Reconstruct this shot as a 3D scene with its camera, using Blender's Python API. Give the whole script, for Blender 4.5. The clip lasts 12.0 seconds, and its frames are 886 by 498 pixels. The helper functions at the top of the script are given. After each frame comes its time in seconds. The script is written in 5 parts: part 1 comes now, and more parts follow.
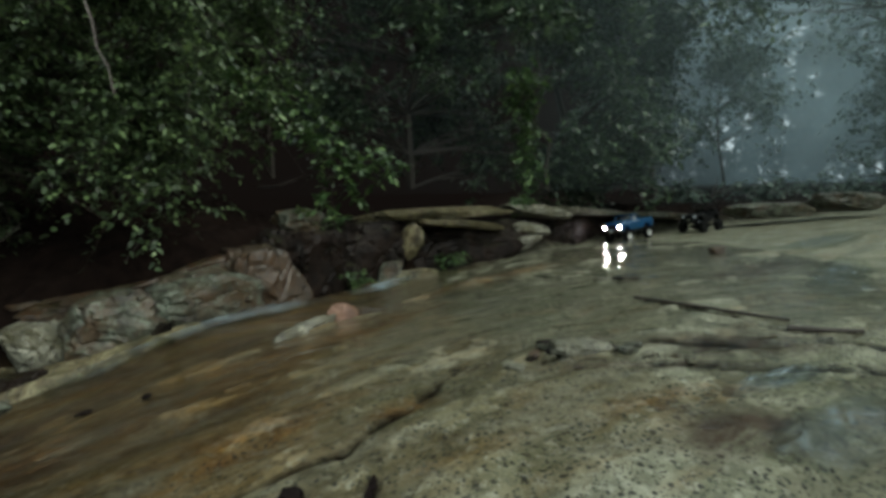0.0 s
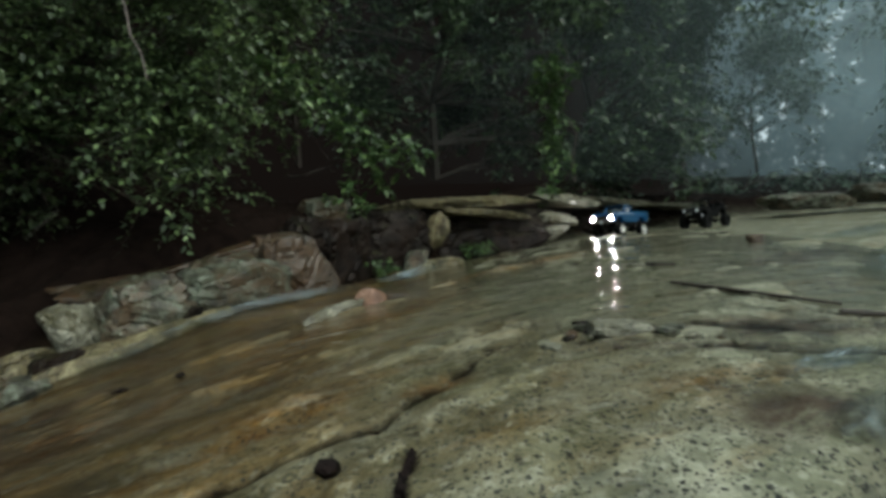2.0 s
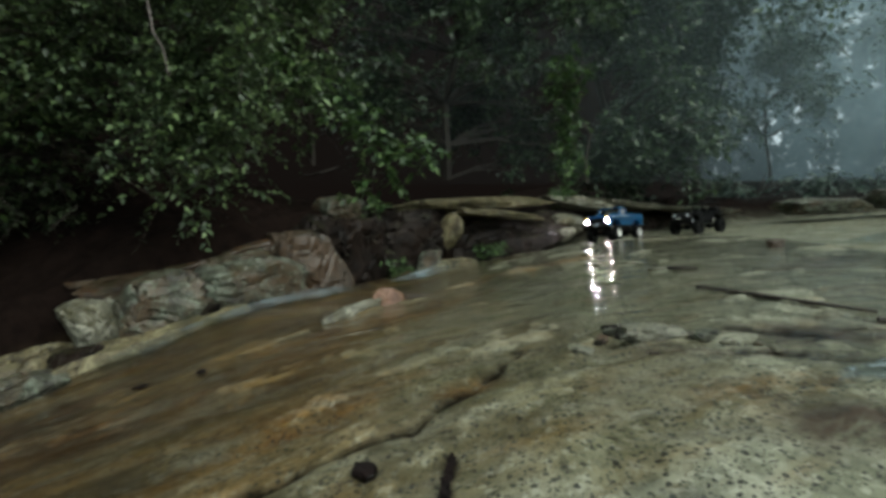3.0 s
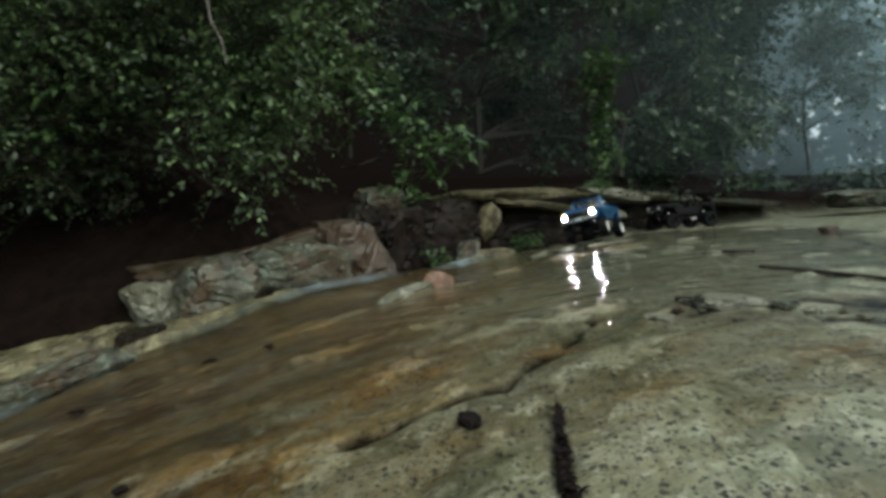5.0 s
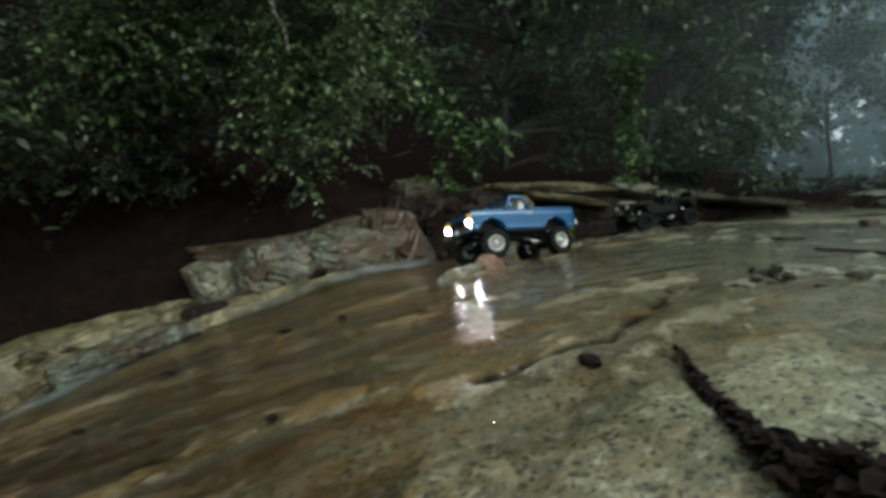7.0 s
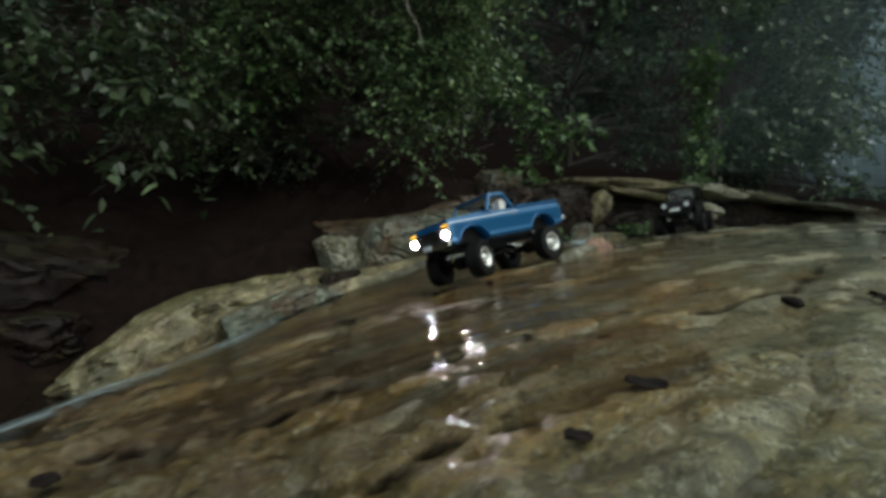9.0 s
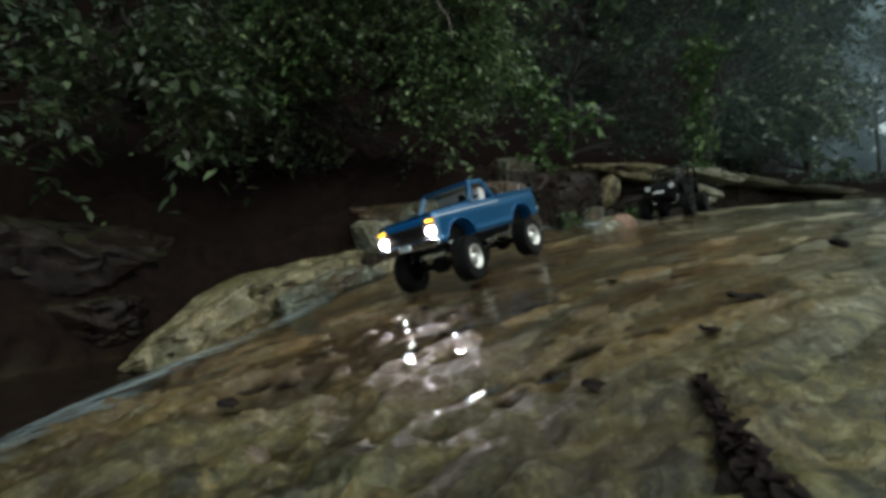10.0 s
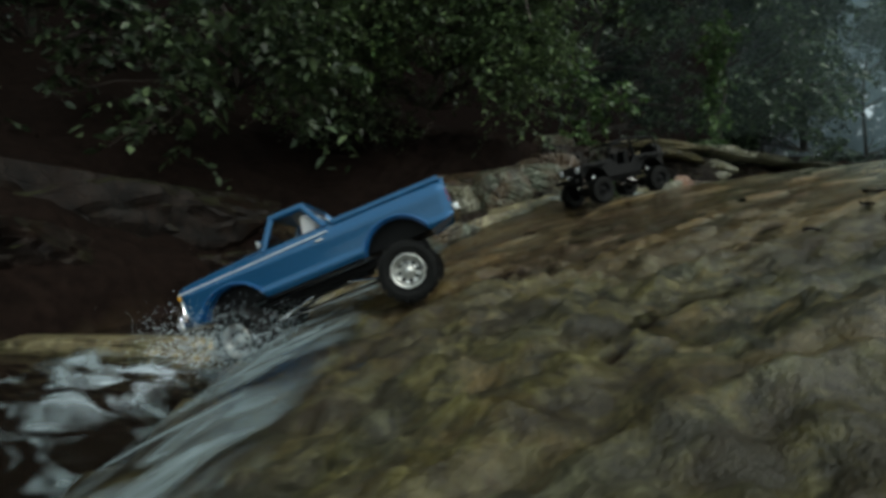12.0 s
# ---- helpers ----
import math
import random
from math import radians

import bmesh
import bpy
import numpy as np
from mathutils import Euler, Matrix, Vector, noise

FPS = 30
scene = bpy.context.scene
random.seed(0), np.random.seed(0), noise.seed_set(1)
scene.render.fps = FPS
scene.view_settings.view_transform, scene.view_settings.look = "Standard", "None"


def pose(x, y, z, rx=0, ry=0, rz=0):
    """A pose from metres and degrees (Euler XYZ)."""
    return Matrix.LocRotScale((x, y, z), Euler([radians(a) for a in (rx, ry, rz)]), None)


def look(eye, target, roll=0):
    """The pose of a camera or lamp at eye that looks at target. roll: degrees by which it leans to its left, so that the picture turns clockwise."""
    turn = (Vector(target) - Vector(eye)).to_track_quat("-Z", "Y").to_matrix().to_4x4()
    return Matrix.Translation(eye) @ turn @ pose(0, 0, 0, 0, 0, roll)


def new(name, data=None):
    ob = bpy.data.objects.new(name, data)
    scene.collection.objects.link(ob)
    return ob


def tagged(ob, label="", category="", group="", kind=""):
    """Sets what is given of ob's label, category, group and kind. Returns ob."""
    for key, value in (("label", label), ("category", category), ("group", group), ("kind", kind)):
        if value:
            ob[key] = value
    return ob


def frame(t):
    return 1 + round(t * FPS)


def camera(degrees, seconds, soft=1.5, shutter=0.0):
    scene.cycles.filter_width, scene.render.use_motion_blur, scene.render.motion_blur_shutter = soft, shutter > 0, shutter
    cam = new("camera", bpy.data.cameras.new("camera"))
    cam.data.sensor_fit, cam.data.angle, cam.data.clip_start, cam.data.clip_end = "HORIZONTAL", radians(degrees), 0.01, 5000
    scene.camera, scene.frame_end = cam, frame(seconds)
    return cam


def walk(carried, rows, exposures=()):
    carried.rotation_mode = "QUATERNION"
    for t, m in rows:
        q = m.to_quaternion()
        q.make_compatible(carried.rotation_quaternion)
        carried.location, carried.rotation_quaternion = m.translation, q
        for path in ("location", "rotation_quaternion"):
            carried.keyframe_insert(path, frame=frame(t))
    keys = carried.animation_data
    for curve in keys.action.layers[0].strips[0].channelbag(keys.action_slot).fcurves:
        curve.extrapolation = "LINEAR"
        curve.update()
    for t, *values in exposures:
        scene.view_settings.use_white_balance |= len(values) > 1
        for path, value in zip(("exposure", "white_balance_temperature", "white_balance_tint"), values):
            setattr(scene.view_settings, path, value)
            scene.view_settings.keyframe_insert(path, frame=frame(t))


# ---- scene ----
cam = camera(84.3, 12.0, 3.6, 0.5)
PATH = [
    (0, (0.082, -0.123, 0.499), (-0.072, 1.871, 0.448), -2.0),
    (0.5, (0.09, -0.116, 0.488), (-0.089, 1.876, 0.438), -1.9),
    (1, (0.087, -0.103, 0.476), (-0.102, 1.887, 0.412), -1.3),
    (1.5, (0.072, -0.102, 0.479), (-0.149, 1.884, 0.41), -1.4),
    (2, (0.059, -0.105, 0.468), (-0.187, 1.878, 0.396), -1.9),
    (2.5, (0.04, -0.098, 0.469), (-0.221, 1.883, 0.397), -1.4),
    (4.5, (-0.053, -0.114, 0.449), (-0.381, 1.858, 0.388), -1.3),
    (5, (-0.074, -0.129, 0.42), (-0.438, 1.836, 0.347), -1.2),
    (5.5, (-0.098, -0.144, 0.412), (-0.466, 1.821, 0.349), -0.7),
    (6, (-0.13, -0.164, 0.398), (-0.484, 1.804, 0.357), -0.8),
    (6.5, (-0.159, -0.178, 0.386), (-0.532, 1.786, 0.332), -0.7),
    (7, (-0.208, -0.212, 0.364), (-0.612, 1.746, 0.294), -0.4),
    (7.2, (-0.24, -0.243, 0.356), (-0.684, 1.705, 0.271), 0.5),
    (8.8, (-0.465, -0.412, 0.297), (-0.999, 1.514, 0.227), 0.7),
    (9, (-0.479, -0.445, 0.294), (-1.004, 1.483, 0.217), 1.8),
    (9.5, (-0.567, -0.547, 0.257), (-1.103, 1.377, 0.147), 0.7),
    (10, (-0.636, -0.6, 0.223), (-1.113, 1.341, 0.137), 0.3),
    (10.5, (-0.7, -0.677, 0.184), (-1.12, 1.277, 0.105), 0.5),
    (11, (-0.799, -0.768, 0.136), (-1.249, 1.179, 0.048), 1.2),
    (11.5, (-0.919, -0.857, 0.098), (-1.341, 1.095, 0.002), -0.5),
    (12, (-1.007, -0.963, 0.086), (-1.428, 0.989, -0.032), -0.5),
]
walk(cam, [(t, look(eye, target, roll)) for t, eye, target, roll in PATH],
     [(0, 0.72), (1.0, 0.88), (2.5, 0.92), (5, 1.0), (7, 0.9), (9, 0.85), (10.5, 0.8), (12, 0.65)])

# ---------- world and light ----------
world = bpy.data.worlds.new("overcast_sky")
scene.world = world
world.use_nodes = True
wn = world.node_tree
sky = wn.nodes.new("ShaderNodeTexSky")
sky.sky_type = "NISHITA"
sky.sun_disc = False
sky.sun_elevation = radians(54)
sky.sun_rotation = radians(112)
sky.air_density, sky.dust_density, sky.ozone_density = 1.2, 3.0, 1.5
wn.nodes["Background"].inputs["Strength"].default_value = 0.12
veil = wn.nodes.new("ShaderNodeMix")
veil.data_type = "RGBA"
veil.inputs["Factor"].default_value = 0.7
veil.inputs["B"].default_value = (4.3, 5.0, 4.4, 1)
wn.links.new(sky.outputs["Color"], veil.inputs["A"])
wn.links.new(veil.outputs["Result"], wn.nodes["Background"].inputs["Color"])
sun = new("sun", bpy.data.lights.new("sun", "SUN"))
sun.data.energy, sun.data.angle, sun.data.color = 0.8, radians(60), (0.92, 1.0, 0.9)
sun.matrix_world = look((2.0, -0.8, 3.0), (0, 0, 0))


# ---------- materials ----------
def material(name):
    m = bpy.data.materials.new(name)
    m.use_nodes = True
    return m, m.node_tree, m.node_tree.nodes["Principled BSDF"]


def node(nt, kind, **values):
    n = nt.nodes.new(kind)
    for key, value in values.items():
        n.inputs[key].default_value = value
    return n


def ramp(nt, source, stops):
    r = nt.nodes.new("ShaderNodeValToRGB")
    while len(r.color_ramp.elements) < len(stops):
        r.color_ramp.elements.new(0.5)
    for e, (p, c) in zip(r.color_ramp.elements, stops):
        e.position = p
        e.color = (*c, 1) if not isinstance(c, (int, float)) else (c, c, c, 1)
    nt.links.new(source, r.inputs["Fac"])
    return r.outputs["Color"]


def mix(nt, fac, a, b, blend="MIX"):
    m = nt.nodes.new("ShaderNodeMix")
    m.data_type, m.blend_type = "RGBA", blend
    for socket, value in ((m.inputs["Factor"], fac), (m.inputs["A"], a), (m.inputs["B"], b)):
        if isinstance(value, bpy.types.NodeSocket):
            nt.links.new(value, socket)
        elif isinstance(value, tuple):
            socket.default_value = (*value, 1)
        else:
            socket.default_value = value
    return m.outputs["Result"]


def coords(nt, scale=(1, 1, 1), turn=(0, 0, 0), kind="Object"):
    tc = nt.nodes.new("ShaderNodeTexCoord")
    spin, mp = nt.nodes.new("ShaderNodeMapping"), nt.nodes.new("ShaderNodeMapping")
    spin.inputs["Rotation"].default_value = [radians(a) for a in turn]
    mp.inputs["Scale"].default_value = scale
    nt.links.new(tc.outputs[kind], spin.inputs["Vector"])
    nt.links.new(spin.outputs["Vector"], mp.inputs["Vector"])
    return mp.outputs["Vector"]


def fbm(nt, vec, scale, detail=6, rough=0.6, warp=0.0):
    n = node(nt, "ShaderNodeTexNoise", Scale=scale, Detail=detail, Roughness=rough, Distortion=warp)
    nt.links.new(vec, n.inputs["Vector"])
    return n.outputs["Fac"]


def bump(nt, bsdf, height, strength, distance, base=None):
    b = node(nt, "ShaderNodeBump", Strength=strength, Distance=distance)
    nt.links.new(height, b.inputs["Height"])
    if base is not None:
        nt.links.new(base, b.inputs["Normal"])
    nt.links.new(b.outputs["Normal"], bsdf.inputs["Normal"])
    return b.outputs["Normal"]


def bedrock():
    """Wet speckled granite, iron-stained along the flow, with masks for dark earth, rust and brown patches."""
    m, nt, p = material("wet_granite")
    v = coords(nt)
    flow = coords(nt, (0.8, 3.2, 1.0), (0, 0, -38))

    def mask(name):
        a = nt.nodes.new("ShaderNodeAttribute")
        a.attribute_name = name
        return a.outputs["Fac"]

    def times(a, b):
        return mix(nt, 1.0, a, b, "MULTIPLY")

    big = fbm(nt, v, 1.6, 5, 0.55, 0.4)
    streak = fbm(nt, flow, 2.6, 7, 0.62, 0.8)
    medium = fbm(nt, v, 14, 6, 0.65)
    coarse = fbm(nt, v, 5.5, 6, 0.6, 0.5)

    def grains(scale, size, share):
        """Scattered mineral grains: the cores of some of the cells."""
        cells = node(nt, "ShaderNodeTexVoronoi", Scale=scale)
        jitter = node(nt, "ShaderNodeTexNoise", Scale=1.6 * scale, Detail=3.0)
        nt.links.new(v, jitter.inputs["Vector"])
        nt.links.new(mix(nt, 0.5 / scale, v, jitter.outputs["Color"], "ADD"), cells.inputs["Vector"])
        pick = nt.nodes.new("ShaderNodeSeparateColor")
        nt.links.new(cells.outputs["Color"], pick.inputs[0])
        ragged = nt.nodes.new("ShaderNodeMath")
        ragged.operation = "MULTIPLY_ADD"
        ragged.inputs[1].default_value = 0.75
        nt.links.new(jitter.outputs["Fac"], ragged.inputs[0])
        nt.links.new(cells.outputs["Distance"], ragged.inputs[2])
        core = ramp(nt, ragged.outputs[0], [(size + 0.36, 1.0), (size + 0.43, 0.0)])
        return times(core, ramp(nt, pick.outputs[0], [(1 - share, 0.0), (1 - share + 0.03, 1.0)]))

    speck = fbm(nt, v, 60, 4, 0.7)
    grey = ramp(nt, medium, [(0.28, (0.11, 0.112, 0.074)), (0.5, (0.25, 0.252, 0.175)), (0.72, (0.46, 0.455, 0.35))])
    grey = mix(nt, ramp(nt, coarse, [(0.42, 0.0), (0.6, 0.6)]), grey, (0.15, 0.165, 0.092))
    tan = ramp(nt, streak, [(0.3, (0.055, 0.034, 0.011)), (0.5, (0.21, 0.122, 0.030)), (0.7, (0.35, 0.24, 0.085))])
    rust = ramp(nt, medium, [(0.3, (0.085, 0.042, 0.012)), (0.65, (0.30, 0.155, 0.036))])
    # the iron stain follows the flow along the foot of the bank
    sep = nt.nodes.new("ShaderNodeSeparateXYZ")
    nt.links.new(v, sep.inputs[0])
    band = nt.nodes.new("ShaderNodeMapRange")
    band.inputs["From Min"].default_value, band.inputs["From Max"].default_value = 0.35, -0.65
    nt.links.new(sep.outputs["X"], band.inputs["Value"])
    sub = nt.nodes.new("ShaderNodeMath")
    sub.operation = "ADD"
    sub.inputs[1].default_value = -0.85
    nt.links.new(band.outputs[0], sub.inputs[0])
    add = nt.nodes.new("ShaderNodeMath")
    add.operation = "MULTIPLY_ADD"
    add.inputs[1].default_value = 1.7
    nt.links.new(big, add.inputs[0])
    nt.links.new(sub.outputs[0], add.inputs[2])
    stained = ramp(nt, add.outputs[0], [(0.25, 0.0), (0.75, 0.92)])
    col = mix(nt, stained, grey, tan)
    col = mix(nt, ramp(nt, streak, [(0.54, 0.0), (0.66, 0.45)]), col, rust)
    col = mix(nt, times(mask("rust"), ramp(nt, fbm(nt, v, 11, 6, 0.7, 0.6), [(0.34, 0.0), (0.54, 1.0)])), col, rust)
    # green film and pale streaks, both lightened to hold the sky's wet sheen
    algae_sheen = ramp(nt, fbm(nt, flow, 4.5, 5, 0.6), [(0.48, 0.0), (0.66, 0.5)])
    col = mix(nt, algae_sheen, col, (0.125, 0.132, 0.066))
    pale = ramp(nt, fbm(nt, flow, 3.6, 6, 0.65, 0.9), [(0.50, 0.0), (0.64, 0.65)])
    col = mix(nt, pale, col, (0.31, 0.30, 0.215))
    # lower slope: mossy rock, its colour also darkened for the dimmer foreground
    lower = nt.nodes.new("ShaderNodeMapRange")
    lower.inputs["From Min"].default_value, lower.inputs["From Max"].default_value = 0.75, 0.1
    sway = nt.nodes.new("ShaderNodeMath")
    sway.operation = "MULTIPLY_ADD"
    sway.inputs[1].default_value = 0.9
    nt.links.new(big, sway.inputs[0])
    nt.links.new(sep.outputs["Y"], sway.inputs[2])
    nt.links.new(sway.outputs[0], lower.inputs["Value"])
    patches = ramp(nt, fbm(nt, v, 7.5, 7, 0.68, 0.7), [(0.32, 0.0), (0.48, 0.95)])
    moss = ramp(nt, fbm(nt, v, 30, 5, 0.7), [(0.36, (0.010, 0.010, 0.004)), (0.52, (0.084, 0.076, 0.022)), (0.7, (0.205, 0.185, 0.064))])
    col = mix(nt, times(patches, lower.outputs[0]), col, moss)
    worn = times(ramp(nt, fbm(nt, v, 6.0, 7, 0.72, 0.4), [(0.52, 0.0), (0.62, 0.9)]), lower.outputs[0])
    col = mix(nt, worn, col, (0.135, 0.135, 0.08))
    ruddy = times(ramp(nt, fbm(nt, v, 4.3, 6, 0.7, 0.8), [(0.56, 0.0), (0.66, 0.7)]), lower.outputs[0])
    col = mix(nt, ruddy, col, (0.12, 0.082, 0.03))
    # near-black mottling that dims the lower slope
    lower_dim = times(lower.outputs[0], ramp(nt, fbm(nt, v, 17, 7, 0.75, 0.6), [(0.43, 0.95), (0.55, 0.05)]))
    col = mix(nt, lower_dim, col, (0.012, 0.013, 0.005))
    grit = ramp(nt, fbm(nt, v, 52, 8, 0.8), [(0.3, 0.35), (0.5, 0.92), (0.7, 1.0)])
    col = times(col, grit)
    clean = times(ramp(nt, add.outputs[0], [(0.2, 1.0), (0.9, 0.6)]), ramp(nt, lower.outputs[0], [(0.3, 1.0), (1.0, 0.15)]))
    col = mix(nt, times(ramp(nt, speck, [(0.54, 0.0), (0.62, 0.5)]), clean), col, (0.44, 0.44, 0.35))
    col = mix(nt, times(grains(95, 0.30, 0.55), clean), col, (0.018, 0.018, 0.013))
    col = mix(nt, times(grains(190, 0.32, 0.5), clean), col, (0.03, 0.028, 0.02))
    thin = ramp(nt, fbm(nt, flow, 5.0, 8, 0.75, 1.2), [(0.485, 0.0), (0.5, 0.75), (0.515, 0.0)])
    col = mix(nt, times(thin, ramp(nt, coarse, [(0.48, 0.0), (0.58, 1.0)])), col, (0.02, 0.018, 0.013))
    col = mix(nt, ramp(nt, fbm(nt, flow, 1.7, 8, 0.7, 1.4), [(0.30, 0.85), (0.40, 0.0)]), col, (0.035, 0.026, 0.017))
    # wet brown band on the left, with corner fall-off and shadow put into its colour
    damp_shade = times(ramp(nt, add.outputs[0], [(0.62, 0.0), (1.1, 0.6)]), ramp(nt, streak, [(0.4, 1.0), (0.62, 0.35)]))
    col = mix(nt, damp_shade, col, (0.032, 0.017, 0.008))
    # brown patches of the rock, which also darken the dim left and right corners
    brown_patch = times(mask("brown_patch"), ramp(nt, fbm(nt, flow, 6, 6, 0.7, 0.8), [(0.34, 0.15), (0.56, 1.0)]))
    col = mix(nt, brown_patch, col, (0.045, 0.026, 0.013))
    soil_shade = mask("soil_shade")
    # dark earth, made near-black to include the shade of shrubs and leaves above
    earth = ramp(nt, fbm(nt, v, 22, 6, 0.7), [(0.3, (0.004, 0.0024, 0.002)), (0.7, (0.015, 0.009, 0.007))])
    col = mix(nt, soil_shade, col, earth)
    nt.links.new(col, p.inputs["Base Color"])
    wet = ramp(nt, fbm(nt, flow, 3.0, 5, 0.6, 0.5), [(0.35, 0.66), (0.62, 0.3)])
    nt.links.new(mix(nt, soil_shade, wet, (0.9, 0.9, 0.9)), p.inputs["Roughness"])
    nt.links.new(mix(nt, soil_shade, (0.32, 0.32, 0.32), (0.05, 0.05, 0.05)), p.inputs["Specular IOR Level"])
    sheen = ramp(nt, fbm(nt, flow, 2.2, 4, 0.6, 0.8), [(0.42, 0.0), (0.6, 0.2)])
    nt.links.new(mix(nt, soil_shade, sheen, (0.0, 0.0, 0.0)), p.inputs["Coat Weight"])
    p.inputs["Coat Roughness"].default_value = 0.12
    first = bump(nt, p, medium, 0.9, 0.018)
    second = bump(nt, p, speck, 0.45, 0.004, first)
    bump(nt, p, fbm(nt, v, 34, 6, 0.75), 0.7, 0.007, second)
    return m


def stone(name, dark, mid, light, stain, rough=0.5, coat=0.25):
    """Weathered rock: rust and dark seep stains, pale lichen crust, moss where it faces up, fine cracks."""
    m, nt, p = material(name)
    v = coords(nt, kind="Object")
    info = nt.nodes.new("ShaderNodeObjectInfo")
    shift = nt.nodes.new("ShaderNodeVectorMath")
    shift.operation = "MULTIPLY_ADD"
    shift.inputs[1].default_value = (9.0, 5.0, 7.0)
    nt.links.new(info.outputs["Random"], shift.inputs[0])
    nt.links.new(v, shift.inputs[2])
    v = shift.outputs[0]
    medium = fbm(nt, v, 13, 8, 0.72, 0.5)
    broad = fbm(nt, v, 5.0, 6, 0.65, 0.9)
    speck = fbm(nt, v, 120, 3, 0.6)
    col = ramp(nt, medium, [(0.36, dark), (0.5, mid), (0.64, light)])
    col = mix(nt, ramp(nt, broad, [(0.46, 0.0), (0.58, 0.85)]), col, stain)
    seep = fbm(nt, coords(nt, (7, 7, 1.3)), 1.6, 5, 0.7, 0.4)
    col = mix(nt, ramp(nt, seep, [(0.52, 0.0), (0.66, 0.85)]), col, tuple(0.5 * c for c in dark))
    lichen = ramp(nt, fbm(nt, v, 22, 6, 0.7, 0.6), [(0.55, 0.0), (0.62, 0.55)])
    col = mix(nt, lichen, col, tuple(min(0.5, 1.25 * c) for c in light))
    geo = nt.nodes.new("ShaderNodeNewGeometry")
    sep = nt.nodes.new("ShaderNodeSeparateXYZ")
    nt.links.new(geo.outputs["Normal"], sep.inputs[0])
    up = ramp(nt, sep.outputs["Z"], [(0.45, 0.0), (0.8, 1.0)])
    moss = mix(nt, 1.0, up, ramp(nt, fbm(nt, v, 8, 6, 0.7), [(0.45, 0.0), (0.6, 0.8)]), "MULTIPLY")
    col = mix(nt, moss, col, tuple(0.5 * a + 0.5 * b for a, b in zip(mid, (0.045, 0.052, 0.018))))
    col = mix(nt, ramp(nt, speck, [(0.37, 0.75), (0.44, 0.0)]), col, tuple(0.25 * c for c in dark))
    nt.links.new(col, p.inputs["Base Color"])
    nt.links.new(ramp(nt, broad, [(0.35, min(0.95, rough + 0.2)), (0.6, rough - 0.12)]), p.inputs["Roughness"])
    p.inputs["Coat Weight"].default_value = coat
    p.inputs["Specular IOR Level"].default_value = 0.12 if coat < 0.1 else 0.5
    p.inputs["Coat Roughness"].default_value = 0.2
    line = node(nt, "ShaderNodeTexVoronoi", Scale=9.0, Randomness=1.0)
    line.feature = "DISTANCE_TO_EDGE"
    warp = mix(nt, 0.12, v, node(nt, "ShaderNodeTexNoise", Scale=9.0, Detail=5.0).outputs["Color"], "ADD")
    nt.links.new(warp, line.inputs["Vector"])
    chips = bump(nt, p, ramp(nt, line.outputs["Distance"], [(0.0, 0.0), (0.06, 1.0)]), 0.5, 0.008, bump(nt, p, medium, 0.7, 0.014))
    bump(nt, p, speck, 0.5, 0.004, chips)
    return m


def plain(name, colour, rough=0.5, metal=0.0, coat=0.0, wear=0.25, scale=40.0, glow=None, power=0.0):
    m, nt, p = material(name)
    v = coords(nt)
    n = fbm(nt, v, scale, 5, 0.6)
    low = tuple(c * (1 - wear) for c in colour)
    high = tuple(min(1, c * (1 + wear)) for c in colour)
    nt.links.new(ramp(nt, n, [(0.35, low), (0.65, high)]), p.inputs["Base Color"])
    p.inputs["Roughness"].default_value, p.inputs["Metallic"].default_value = rough, metal
    p.inputs["Coat Weight"].default_value = coat
    p.inputs["Coat Roughness"].default_value = 0.08
    if glow:
        p.inputs["Emission Color"].default_value = (*glow, 1)
        p.inputs["Emission Strength"].default_value = power
    return m


def leafy(name, dark, light, rough=0.38):
    """Wet leaves: most of them deep green, a few fresh and bright."""
    m, nt, p = material(name)
    geo = nt.nodes.new("ShaderNodeNewGeometry")
    half = tuple(0.65 * a + 0.35 * b for a, b in zip(dark, light))
    col = ramp(nt, geo.outputs["Random Per Island"], [(0.0, tuple(0.5 * c for c in dark)), (0.4, dark), (0.8, half), (1.0, light)])
    nt.links.new(col, p.inputs["Base Color"])
    p.inputs["Roughness"].default_value = rough
    tr = nt.nodes.new("ShaderNodeBsdfTranslucent")
    nt.links.new(col, tr.inputs["Color"])
    ms = nt.nodes.new("ShaderNodeMixShader")
    ms.inputs[0].default_value = 0.25
    nt.links.new(p.outputs[0], ms.inputs[1])
    nt.links.new(tr.outputs[0], ms.inputs[2])
    nt.links.new(ms.outputs[0], nt.nodes["Material Output"].inputs["Surface"])
    return m


def pane(name, tint):
    m, nt, p = material(name)
    p.inputs["Base Color"].default_value = (*tint, 1)
    p.inputs["Roughness"].default_value = 0.03
    p.inputs["Transmission Weight"].default_value = 1.0
    return m


